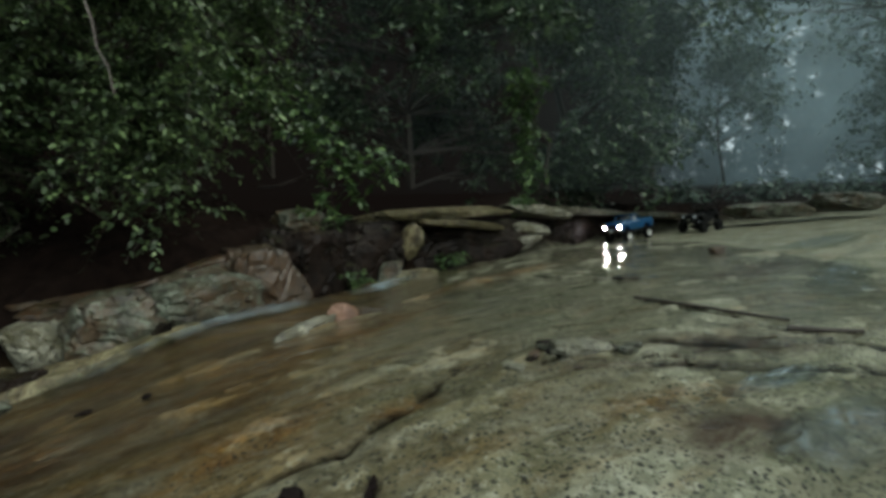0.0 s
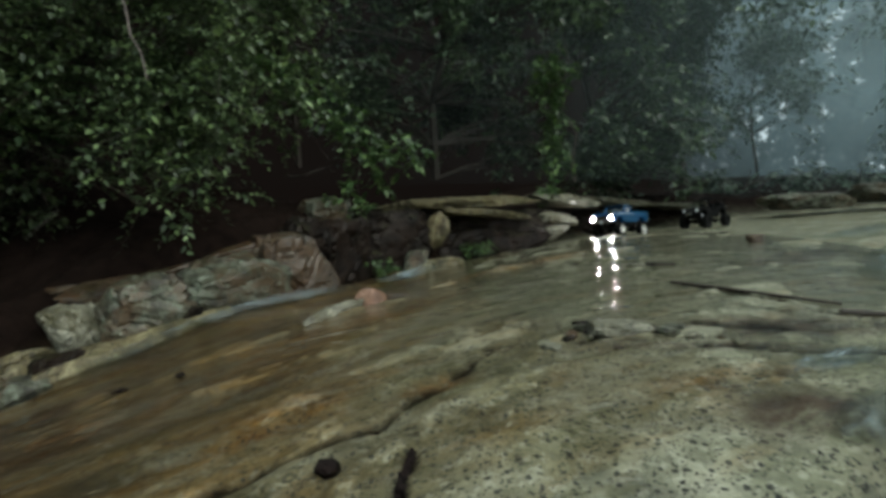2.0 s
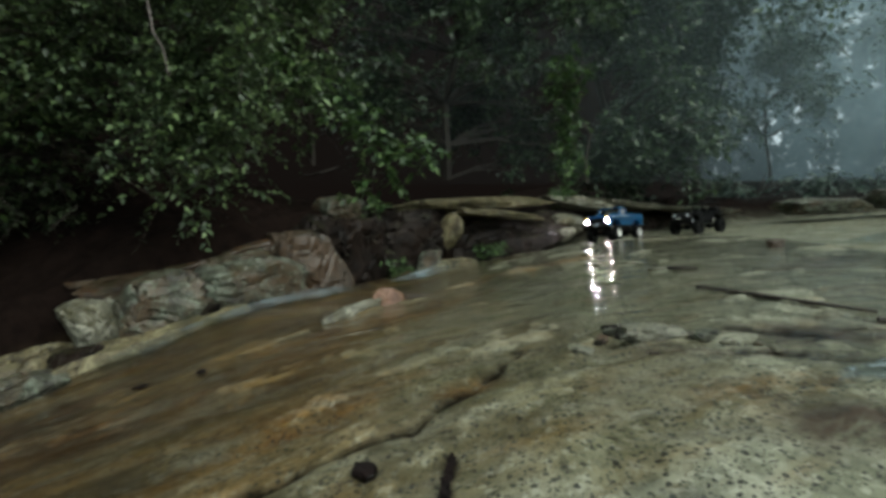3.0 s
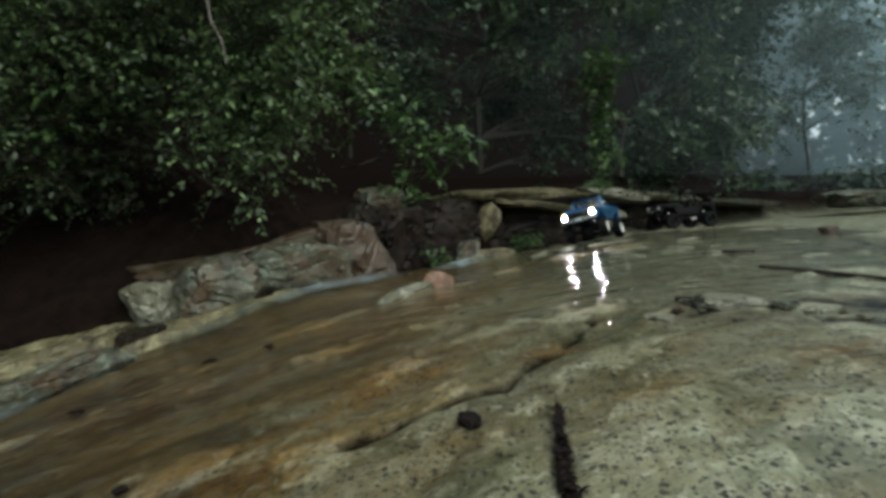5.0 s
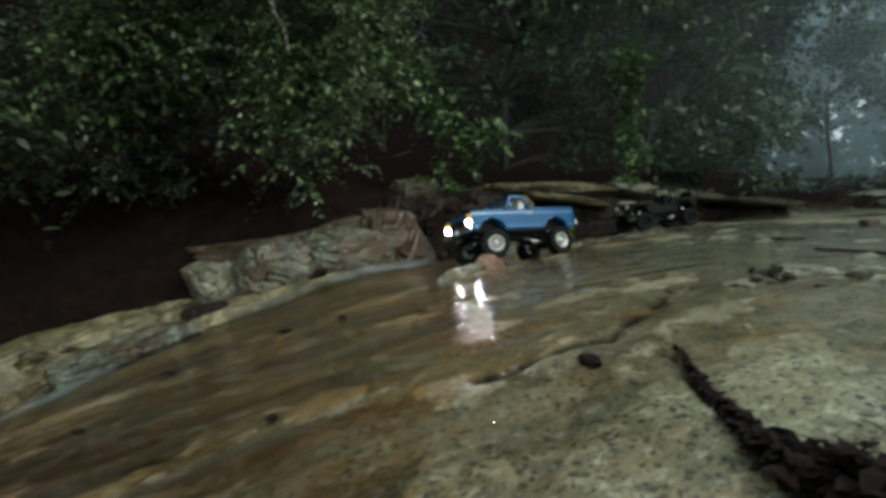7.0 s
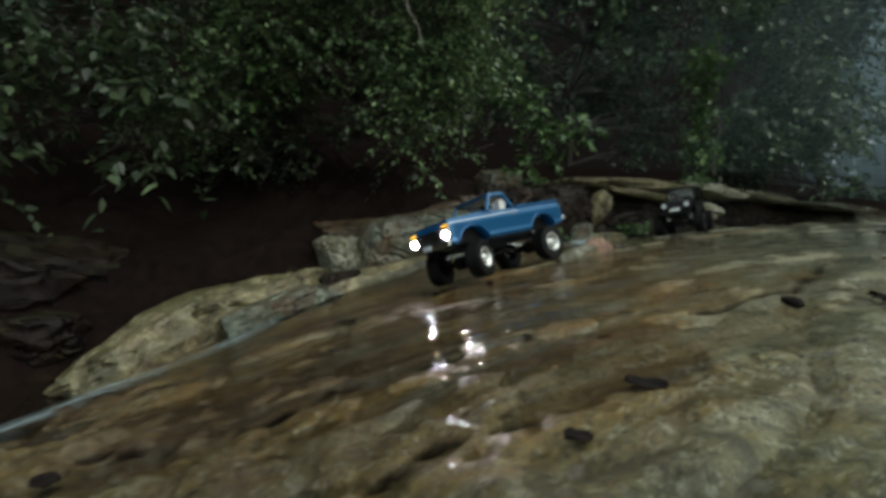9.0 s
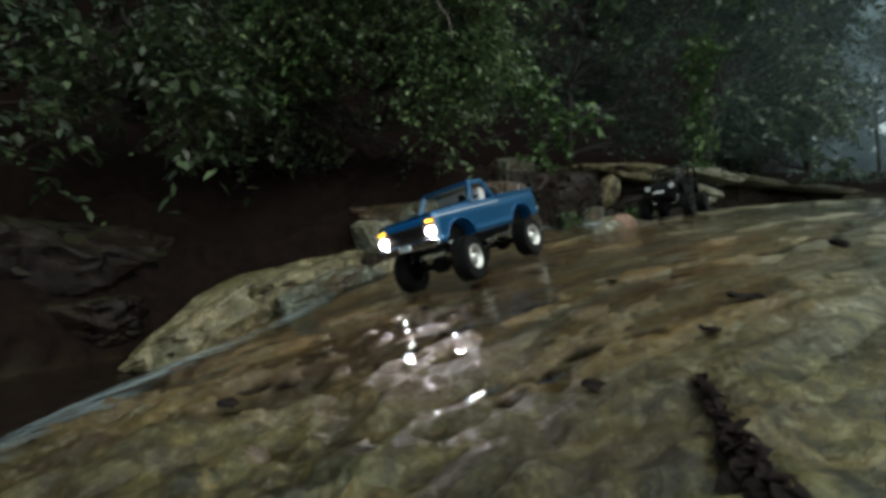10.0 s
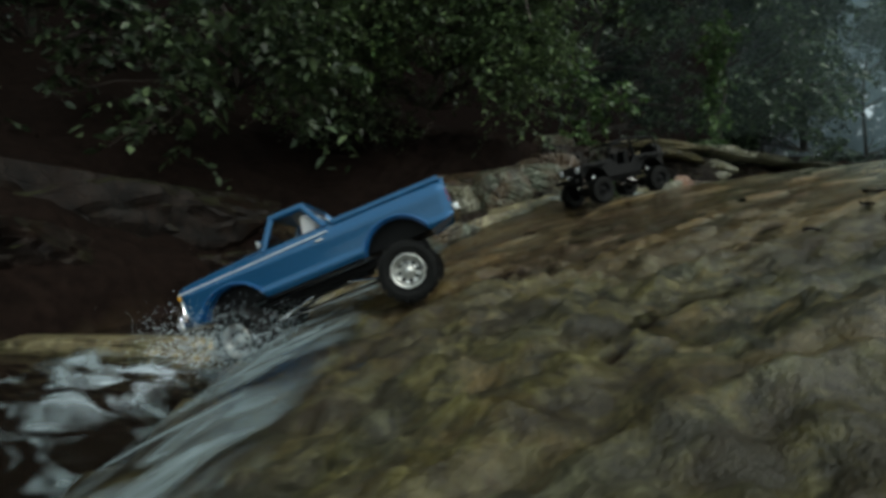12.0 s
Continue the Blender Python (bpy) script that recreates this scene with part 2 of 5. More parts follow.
def running_water(name, foam_low, foam_high, scale, stretch, turn):
    """Clear thin water with torn white foam, both thinning out towards the sheet's edge."""
    m, nt, p = material(name)
    flow = coords(nt, stretch, (0, 0, turn))
    n = fbm(nt, flow, scale, 5, 0.55, 0.7)
    thick = nt.nodes.new("ShaderNodeAttribute")
    thick.attribute_name = "thick"
    clear = nt.nodes.new("ShaderNodeBsdfTransparent")
    clear.inputs["Color"].default_value = (0.86, 0.88, 0.86, 1)
    gloss = nt.nodes.new("ShaderNodeBsdfGlossy")
    gloss.inputs["Roughness"].default_value = 0.14
    fr = node(nt, "ShaderNodeFresnel", IOR=1.33)
    b = node(nt, "ShaderNodeBump", Strength=0.35, Distance=0.015)
    nt.links.new(n, b.inputs["Height"])
    nt.links.new(b.outputs["Normal"], gloss.inputs["Normal"])
    nt.links.new(b.outputs["Normal"], fr.inputs["Normal"])
    a = nt.nodes.new("ShaderNodeMixShader")
    thin = ramp(nt, thick.outputs["Fac"], [(0.0, 0.0), (1.0, 0.35)])
    nt.links.new(mix(nt, 1.0, fr.outputs[0], thin, "MULTIPLY"), a.inputs[0])
    nt.links.new(clear.outputs[0], a.inputs[1])
    nt.links.new(gloss.outputs[0], a.inputs[2])
    p.inputs["Base Color"].default_value = (0.31, 0.39, 0.42, 1)
    p.inputs["Roughness"].default_value = 0.4
    c = nt.nodes.new("ShaderNodeMixShader")
    foam = ramp(nt, n, [(foam_low, 0.0), (foam_high, 0.85)])
    nt.links.new(mix(nt, 1.0, foam, thick.outputs["Fac"], "MULTIPLY"), c.inputs[0])
    nt.links.new(a.outputs[0], c.inputs[1])
    nt.links.new(p.outputs[0], c.inputs[2])
    nt.links.new(c.outputs[0], nt.nodes["Material Output"].inputs["Surface"])
    return m


def film_water():
    """The clear film that runs down the slab: only its gloss shows."""
    m, nt, p = material("thin_clear_water")
    nt.nodes.remove(p)
    flow = coords(nt, (1.0, 2.4, 1.0), (0, 0, -20))
    wave = fbm(nt, flow, 8, 2, 0.45, 0.7)
    b = node(nt, "ShaderNodeBump", Strength=0.8, Distance=0.012)
    nt.links.new(wave, b.inputs["Height"])
    clear = nt.nodes.new("ShaderNodeBsdfTransparent")
    clear.inputs["Color"].default_value = (0.97, 0.965, 0.95, 1)
    gloss = nt.nodes.new("ShaderNodeBsdfGlossy")
    gloss.inputs["Roughness"].default_value = 0.025
    fr = node(nt, "ShaderNodeFresnel", IOR=1.33)
    nt.links.new(b.outputs["Normal"], gloss.inputs["Normal"])
    nt.links.new(b.outputs["Normal"], fr.inputs["Normal"])
    a = nt.nodes.new("ShaderNodeMixShader")
    nt.links.new(fr.outputs[0], a.inputs[0])
    nt.links.new(clear.outputs[0], a.inputs[1])
    nt.links.new(gloss.outputs[0], a.inputs[2])
    nt.links.new(a.outputs[0], nt.nodes["Material Output"].inputs["Surface"])
    return m


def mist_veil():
    """Haze as a see-through pale colour on a sheet, torn by a slow noise and thinning towards its edges."""
    m, nt, p = material("pale_haze_sheet")
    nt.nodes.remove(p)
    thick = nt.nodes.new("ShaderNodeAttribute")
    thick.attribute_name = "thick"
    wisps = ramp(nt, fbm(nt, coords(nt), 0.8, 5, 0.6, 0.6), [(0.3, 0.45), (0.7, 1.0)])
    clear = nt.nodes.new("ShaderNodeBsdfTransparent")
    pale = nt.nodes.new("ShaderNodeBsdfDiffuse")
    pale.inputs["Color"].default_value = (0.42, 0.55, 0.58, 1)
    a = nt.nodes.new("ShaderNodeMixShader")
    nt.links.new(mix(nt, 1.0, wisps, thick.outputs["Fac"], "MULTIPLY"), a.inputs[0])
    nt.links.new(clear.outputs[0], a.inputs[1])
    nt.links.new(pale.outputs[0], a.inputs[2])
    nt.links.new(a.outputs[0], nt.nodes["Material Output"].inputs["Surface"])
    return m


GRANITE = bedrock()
BLOCK_GREY = stone("lichen_grey_rock", (0.018, 0.013, 0.008), (0.066, 0.068, 0.045), (0.21, 0.24, 0.185), (0.075, 0.04, 0.014))
BLOCK_TAN = stone("ochre_rock", (0.04, 0.027, 0.012), (0.14, 0.11, 0.05), (0.27, 0.24, 0.135), (0.065, 0.062, 0.024))
BLOCK_BROWN = stone("iron_brown_rock", (0.014, 0.009, 0.005), (0.05, 0.031, 0.016), (0.085, 0.062, 0.038), (0.07, 0.034, 0.012), 0.45, 0.35)
# dark wet rock, with shade of overhangs, recesses and pool bank in its colour
BLOCK_DARK = stone("dark_wet_shaded_rock", (0.003, 0.002, 0.0016), (0.009, 0.0058, 0.0045), (0.022, 0.015, 0.012), (0.014, 0.007, 0.004), 0.55, 0.08)
BLOCK_PALE = stone("pale_slab_rock", (0.07, 0.065, 0.048), (0.19, 0.185, 0.14), (0.34, 0.33, 0.26), (0.085, 0.075, 0.03))
BLOCK_PINK = stone("pink_feldspar_rock", (0.12, 0.06, 0.04), (0.23, 0.12, 0.08), (0.36, 0.22, 0.16), (0.2, 0.10, 0.05))
LEAF_NEAR = leafy("near_leaves", (0.052, 0.084, 0.038), (0.22, 0.32, 0.13))
# darker copy of the near leaves: their shade is in the colour
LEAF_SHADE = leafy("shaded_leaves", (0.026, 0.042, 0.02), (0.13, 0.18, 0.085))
# paler and bluer leaves, haze put into their colour
LEAF_MIST = leafy("haze_tinted_leaves", (0.05, 0.08, 0.058), (0.14, 0.20, 0.14))
LEAF_BRIGHT = leafy("bright_leaves", (0.05, 0.105, 0.035), (0.17, 0.27, 0.085))
# dark end lifted so that the colour itself looks hazy
LEAF_FAR = leafy("far_leaves", (0.042, 0.07, 0.042), (0.15, 0.22, 0.115))
BARK = plain("wet_bark", (0.035, 0.026, 0.02), 0.6, wear=0.5, scale=60)
TWIG = plain("grey_twig", (0.16, 0.13, 0.12), 0.6, wear=0.3, scale=60)
LITTER = plain("wet_dead_leaf", (0.007, 0.0035, 0.003), 0.85, wear=0.6, scale=25)
FOAM_CHANNEL = running_water("channel_water", 0.42, 0.80, 5.0, (1.0, 3.0, 1.0), -52)
FOAM_EDGE = running_water("cascade_water", 0.34, 0.62, 7.0, (1.0, 3.0, 1.0), -60)
# running water whose pale streaks are painted sky glare
GLARE_RILL = running_water("rill_glare_water", 0.52, 0.72, 11.0, (1.0, 4.0, 1.0), -45)
FOAM_RIM = running_water("rim_water", 0.38, 0.70, 6.0, (1.0, 3.0, 1.0), -70)
FOAM_RAPID = running_water("rapid_water", 0.47, 0.68, 5.5, (1.0, 2.2, 1.0), 20)
WATER_FILM = film_water()
MIST = mist_veil()
BLUE = plain("blue_metallic_paint", (0.004, 0.09, 0.228), 0.3, 0.5, 0.7, 0.06, 200)
BLUE_DEEP = plain("deep_blue_paint", (0.003, 0.095, 0.29), 0.32, 0.2, 0.4, 0.06, 200)
WHITE_TRIM = plain("pale_trim", (0.55, 0.62, 0.7), 0.35, 0.2, 0.3, 0.05)
CHROME = plain("scratched_chrome", (0.6, 0.6, 0.6), 0.22, 1.0, 0, 0.1)
RIM_METAL = plain("brushed_aluminium", (0.62, 0.62, 0.6), 0.35, 0.85, 0, 0.12)
RUBBER = plain("wet_rubber", (0.005, 0.005, 0.005), 0.6, wear=0.3)
BLACK = plain("black_plastic", (0.0025, 0.0025, 0.003), 0.55, wear=0.3)
for dull in (RUBBER, BLACK, LITTER):
    dull.node_tree.nodes["Principled BSDF"].inputs["Specular IOR Level"].default_value = 0.18
GRILLE = plain("dark_grille", (0.02, 0.02, 0.022), 0.4, 0.3, wear=0.3)
AMBER = plain("amber_lens", (0.7, 0.35, 0.03), 0.2, wear=0.05, glow=(1.0, 0.55, 0.04), power=0.15)
LAMP = plain("headlamp_glow", (0.9, 0.9, 0.9), 0.2, wear=0.02, glow=(1.0, 0.96, 0.98), power=240.0)
LAMP_OFF = plain("clear_lamp", (0.55, 0.57, 0.6), 0.2, wear=0.05)
RED_LENS = plain("red_lens", (0.3, 0.01, 0.01), 0.2, wear=0.05)
SEAT_WHITE = plain("pale_seat_vinyl", (0.62, 0.6, 0.6), 0.5, wear=0.06)
GLASS = pane("clear_glass", (0.9, 0.95, 0.95))


# ---------- mesh helpers ----------
def mesh_object(name, verts, faces, mat, parent=None, smooth=False, label=""):
    me = bpy.data.meshes.new(name)
    me.from_pydata(verts, [], faces)
    me.materials.append(mat)
    if smooth:
        me.polygons.foreach_set("use_smooth", [True] * len(me.polygons))
    me.update()
    ob = new(name, me)
    ob.parent = parent
    if label:
        ob["label"] = label
    return ob


def part(name, bm, mat, parent=None, label="", smooth=False):
    me = bpy.data.meshes.new(name)
    bmesh.ops.recalc_face_normals(bm, faces=bm.faces)
    bm.to_mesh(me)
    bm.free()
    me.materials.append(mat)
    if smooth:
        me.polygons.foreach_set("use_smooth", [True] * len(me.polygons))
    ob = new(name, me)
    ob.parent = parent
    if label:
        ob["label"] = label
    return ob


def box(size, at=(0, 0, 0), turn=(0, 0, 0), bevel=0.0, bm=None):
    bm2 = bmesh.new()
    bmesh.ops.create_cube(bm2, size=1.0, matrix=pose(*at, *turn) @ Matrix.Diagonal((*size, 1)))
    if bevel:
        bmesh.ops.bevel(bm2, geom=list(bm2.edges), offset=bevel, segments=2, profile=0.6, affect="EDGES")
    return merge(bm, bm2)


def tube(r1, r2, depth, at=(0, 0, 0), turn=(0, 0, 0), segs=20, bevel=0.0, bm=None):
    bm2 = bmesh.new()
    bmesh.ops.create_cone(bm2, cap_ends=True, segments=segs, radius1=r1, radius2=r2, depth=depth, matrix=pose(*at, *turn))
    if bevel:
        rims = [e for e in bm2.edges if any(len(f.verts) > 4 for f in e.link_faces)]
        bmesh.ops.bevel(bm2, geom=rims, offset=bevel, segments=2, profile=0.6, affect="EDGES")
    return merge(bm, bm2)


def rod(a, b, r, r2=None, segs=8, bm=None):
    a, b = Vector(a), Vector(b)
    bm2 = bmesh.new()
    m = Matrix.Translation((a + b) / 2) @ (b - a).to_track_quat("Z", "Y").to_matrix().to_4x4()
    bmesh.ops.create_cone(bm2, cap_ends=True, segments=segs, radius1=r, radius2=r if r2 is None else r2, depth=(b - a).length, matrix=m)
    return merge(bm, bm2)


def merge(bm, bm2):
    if bm is None:
        return bm2
    me = bpy.data.meshes.new("scratch")
    bm2.to_mesh(me)
    bm2.free()
    bm.from_mesh(me)
    bpy.data.meshes.remove(me)
    return bm


def extrude_profile(points, half_low, half_high, z0, z1, bevel=0.0):
    """A side profile (x, z) carried across the width, narrower towards the top."""
    bm = bmesh.new()
    rows = []
    for side in (1, -1):
        row = []
        for x, z in points:
            f = min(1, max(0, (z - z0) / (z1 - z0)))
            row.append(bm.verts.new((x, side * (half_low + (half_high - half_low) * f), z)))
        rows.append(row)
    n = len(points)
    for i in range(n):
        bm.faces.new((rows[0][i], rows[0][(i + 1) % n], rows[1][(i + 1) % n], rows[1][i]))
    a = bm.faces.new(rows[0])
    b = bm.faces.new(rows[1][::-1])
    if bevel:
        edges = [e for f in (a, b) for e in f.edges]
        bmesh.ops.bevel(bm, geom=edges, offset=bevel, segments=2, profile=0.6, affect="EDGES")
    bmesh.ops.triangulate(bm, faces=[f for f in bm.faces if len(f.verts) > 4])
    return bm


# ---------- ground ----------
FOOT = np.array([(-2.45, -6.0), (-2.3, -0.6), (-2.15, 0.45), (-1.82, 0.98), (-1.55, 1.22), (-1.32, 1.46), (-1.1, 1.66), (-0.97, 1.98),
                 (-0.84, 2.5), (-0.45, 3.05), (0.75, 4.3), (1.65, 5.12), (2.9, 6.0), (5.0, 6.9), (30.0, 14.0)])


def foot_distance(x, y):
    """Signed distance to the foot of the bank (positive on the bank) and the place along it."""
    x, y = np.asarray(x, float), np.asarray(y, float)
    best, sign, along = np.full(x.shape, 1e9), np.ones(x.shape), np.zeros(x.shape)
    for i in range(len(FOOT) - 1):
        a, d = FOOT[i], FOOT[i + 1] - FOOT[i]
        f = np.clip(((x - a[0]) * d[0] + (y - a[1]) * d[1]) / (d @ d), 0, 1)
        px, py = x - a[0] - f * d[0], y - a[1] - f * d[1]
        dist = np.hypot(px, py)
        near = dist < best
        side = d[0] * py - d[1] * px
        best, sign, along = np.where(near, dist, best), np.where(near, np.sign(side), sign), np.where(near, i + f, along)
    return best * sign, along


def smooth(a, b, v):
    t = np.clip((v - a) / (b - a), 0, 1)
    return t * t * (3 - 2 * t)


def slab(x, y):
    """The bare rock slope, without its fine relief."""
    xc = -1.9 + np.logaddexp(0, (x + 1.9) * 8) / 8
    xc = 1.7 - np.logaddexp(0, (1.7 - xc) * 5) / 5
    yc = -1.3 + np.logaddexp(0, (y + 1.3) * 8) / 8
    yc = 4.9 - np.logaddexp(0, (4.9 - yc) * 5) / 5
    z = 0.1571 + 0.0719 * xc + 0.1144 * yc - 0.0797 * xc * xc + 0.0395 * xc * yc - 0.0233 * yc * yc
    for ax, ay, r, h in ((0.1, 0.6, 0.5, 0.019), (-0.65, 1.3, 0.4, 0.026), (-0.85, 0.0, 0.3, -0.038), (1.6, 4.9, 0.6, 0.006), (0.24, 0.79, 0.10, 0.012), (2.5, 5.1, 0.7, 0.17)):
        z = z + h * np.exp(-((xc - ax) ** 2 + (yc - ay) ** 2) / r ** 2)
    z = z + 0.03 * np.maximum(0, x - 1.7) + 0.035 * np.maximum(0, y - 4.6)
    s, along = foot_distance(x, y)
    shelf = np.interp(along, [2.6, 4, 5, 7, 8.5, 9.5], [0, 0.09, 0.12, 0.12, 0.08, 0])
    z = z + shelf * smooth(-0.5, -0.02, s)
    edge = -1.52 - 0.22 * y
    z = z - 0.16 * smooth(0.0, 0.22, edge - x) * smooth(1.25, 0.75, y)
    return z


def ground_height(x, y):
    s, along = foot_distance(x, y)
    z = slab(x, y)
    face = np.interp(along, [0, 2, 3, 5, 7, 8, 9, 10, 12, 14], [0.22, 0.22, 0.16, 0.26, 0.3, 0.34, 0.22, 0.22, 0.2, 0.2])
    steep = np.interp(along, [0, 3, 8, 9, 11, 14], [0.55, 0.6, 0.6, 0.18, 0.12, 0.1])
    up = np.maximum(0, s)
    return z + face * smooth(0.05, 0.22, s) + steep * np.minimum(up, 2.2) + 0.1 * np.maximum(0, up - 2.2), s


def axis(parts):
    out = []
    for a, b, step in parts:
        out += list(np.arange(a, b - 1e-9, step))
    return np.array(out + [parts[-1][1]])


CRACKS = (
    (((-0.28, 0.40), (-0.2, 0.46), (-0.114, 0.531), (-0.04, 0.64), (0.03, 0.78)), 0.013, 0.012),
    (((-0.05, 0.43), (-0.048, 0.34), (-0.045, 0.25), (-0.02, 0.2), (0.1, 0.2)), 0.009, 0.012),
    (((-0.512, -0.1), (-0.52, -0.2), (-0.523, -0.3), (-0.505, -0.4)), 0.014, 0.014),
    (((0.5, 1.27), (0.58, 1.14), (0.66, 1.0), (0.74, 0.88), (0.84, 0.74)), 0.014, 0.012),
    # first stretch is the shade under the overhanging knob, drawn as a crack
    (((0.19, 0.765), (0.25, 0.755), (0.33, 0.735), (0.5, 0.72), (0.75, 0.70)), 0.011, 0.010),
    (((0.42, 0.86), (0.55, 0.84), (0.72, 0.83)), 0.022, 0.006),
    (((1.0, 1.85), (1.3, 2.0), (1.6, 2.1)), 0.03, 0.02),
    (((0.3, 1.9), (0.55, 1.72), (0.8, 1.6)), 0.018, 0.012),
    (((-1.0, -0.3), (-0.86, -0.2), (-0.74, -0.14), (-0.62, 0.04), (-0.45, 0.1)), 0.010, 0.010),
    (((-1.12, 0.06), (-0.95, 0.12), (-0.8, 0.26), (-0.66, 0.3)), 0.010, 0.009),
    (((-0.95, -0.5), (-0.88, -0.36), (-0.74, -0.28)), 0.012, 0.012),
    (((-1.25, -0.2), (-1.15, -0.08), (-1.02, -0.02)), 0.016, 0.016),
)


# x, y, length, width and turn of the stains on the slab
STAINS = {
    "rust": ((-0.28, 0.60, 0.10, 0.06, 40), (-0.06, 0.63, 0.07, 0.025, 30), (-0.26, 1.32, 0.26, 0.10, 50), (-0.5, 1.05, 0.3, 0.08, 45), (0.1, 2.0, 0.5, 0.12, 40),
             (-0.75, 0.75, 0.3, 0.12, 50), (0.37, 0.6, 0.12, 0.03, 20), (-0.45, 0.3, 0.12, 0.07, 30)),
    # brown rock and hollows; the colour also carries the darker corners
    "brown_patch": ((0.40, 0.50, 0.09, 0.05, 20), (0.55, 0.84, 0.16, 0.05, 0), (-1.15, 0.85, 0.4, 0.14, 52), (-1.35, 0.45, 0.4, 0.16, 75), (-0.9, 0.25, 0.3, 0.08, 40),
              (1.1, 1.75, 0.3, 0.05, 40), (0.36, 0.73, 0.16, 0.02, 0)),
}


def build_ground():
    xs = axis([(-60, -8, 8), (-8, -3, 0.4), (-3, -1.9, 0.06), (-1.9, 0.9, 0.0125), (0.9, 2.4, 0.03), (2.4, 6, 0.15), (6, 12, 0.8), (12, 60, 8)])
    ys = axis([(-60, -8, 8), (-8, -1.6, 0.4), (-1.6, -0.9, 0.05), (-0.9, 2.2, 0.0125), (2.2, 4.2, 0.025), (4.2, 7, 0.07), (7, 12, 0.5), (12, 60, 8)])
    gx, gy = np.meshgrid(xs, ys)
    z, s = ground_height(gx, gy)
    flat, fs = z.ravel(), s.ravel()
    px, py = gx.ravel(), gy.ravel()
    ca, sa = math.cos(radians(38)), math.sin(radians(38))
    for i in range(len(flat)):
        x, y = px[i], py[i]
        if -3 < x < 6 and -1.6 < y < 7:
            u, w = x * ca + y * sa, -x * sa + y * ca
            n = noise.fractal((u * 1.8, w * 5.5, 0.3), 1.0, 2.0, 5)
            ridge = 1 - abs(noise.noise((u * 1.1 + 4, w * 3.1, 2.0)))
            n2 = noise.noise((x * 38, y * 38, 1.0))
            n3 = noise.fractal((x * 9, y * 9, 5.0), 1.0, 2.0, 3)
            rugged = min(1.0, max(0.0, (0.35 - y - 0.6 * (x + 0.4)) * 1.4))
            flat[i] += rugged * (0.018 * noise.fractal((u * 7, w * 11, 9.0), 1.0, 2.0, 4) + 0.016 * noise.fractal((x * 21, y * 21, 2.0), 0.8, 2.0, 4))
            step = max(0.0, ridge - 0.93) * 0.16
            flat[i] += 0.0075 * n - step + 0.0022 * n2 + 0.0055 * n3
            if fs[i] > 0.02:
                flat[i] += min(1, fs[i] * 4) * 0.07 * noise.fractal((x * 3.2, y * 3.2, 7.0), 1.0, 2.0, 4)
    # cracks are carved and also darkened through the earth mask
    crack_dark = np.zeros(len(flat))
    for line, width, deep in CRACKS:
        for (x0, y0), (x1, y1) in zip(line, line[1:]):
            near = np.flatnonzero((px > min(x0, x1) - 0.06) & (px < max(x0, x1) + 0.06) & (py > min(y0, y1) - 0.06) & (py < max(y0, y1) + 0.06))
            d = np.array([x1 - x0, y1 - y0])
            for i in near:
                wob = 0.018 * noise.noise((px[i] * 22, py[i] * 22, 3.0))
                f = min(1, max(0, ((px[i] - x0) * d[0] + (py[i] - y0) * d[1]) / (d @ d)))
                gap = abs(math.hypot(px[i] - x0 - f * d[0], py[i] - y0 - f * d[1]) + wob)
                k = max(0.0, 1 - gap / (width * max(0.2, 0.8 + 1.3 * noise.noise((px[i] * 14, py[i] * 14, 8)))))
                flat[i] -= deep * k
                crack_dark[i] = max(crack_dark[i], min(1.0, 1.6 * k))
    stain = {}
    for name, spots in STAINS.items():
        stain[name] = np.zeros(len(flat))
        for x0, y0, rx, ry, turn in spots:
            c, q = math.cos(radians(turn)), math.sin(radians(turn))
            u, w = (px - x0) * c + (py - y0) * q, (py - y0) * c - (px - x0) * q
            stain[name] = np.maximum(stain[name], np.clip(1.5 * np.exp(-(u / rx) ** 2 - (w / ry) ** 2), 0, 1))
    nx, ny = len(xs), len(ys)
    idx = np.arange(nx * ny).reshape(ny, nx)
    faces = np.stack([idx[:-1, :-1], idx[:-1, 1:], idx[1:, 1:], idx[1:, :-1]], -1).reshape(-1, 4)
    me = bpy.data.meshes.new("ground")
    me.vertices.add(nx * ny)
    me.vertices.foreach_set("co", np.stack([px, py, flat], -1).ravel())
    me.loops.add(faces.size)
    me.loops.foreach_set("vertex_index", faces.ravel())
    me.polygons.add(len(faces))
    me.polygons.foreach_set("loop_start", np.arange(0, faces.size, 4))
    me.update(calc_edges=True)
    me.polygons.foreach_set("use_smooth", np.ones(len(faces), bool))
    attr = me.attributes.new("soil_shade", "FLOAT", "POINT")
    attr.data.foreach_set("value", np.maximum(smooth(0.0, 0.14, fs), crack_dark).astype(np.float32))
    for name, values in stain.items():
        attr = me.attributes.new(name, "FLOAT", "POINT")
        attr.data.foreach_set("value", values.astype(np.float32))
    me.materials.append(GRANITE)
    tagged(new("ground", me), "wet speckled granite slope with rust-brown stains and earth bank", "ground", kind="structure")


build_ground()


def height(x, y):
    return float(slab(np.array(x), np.array(y)))


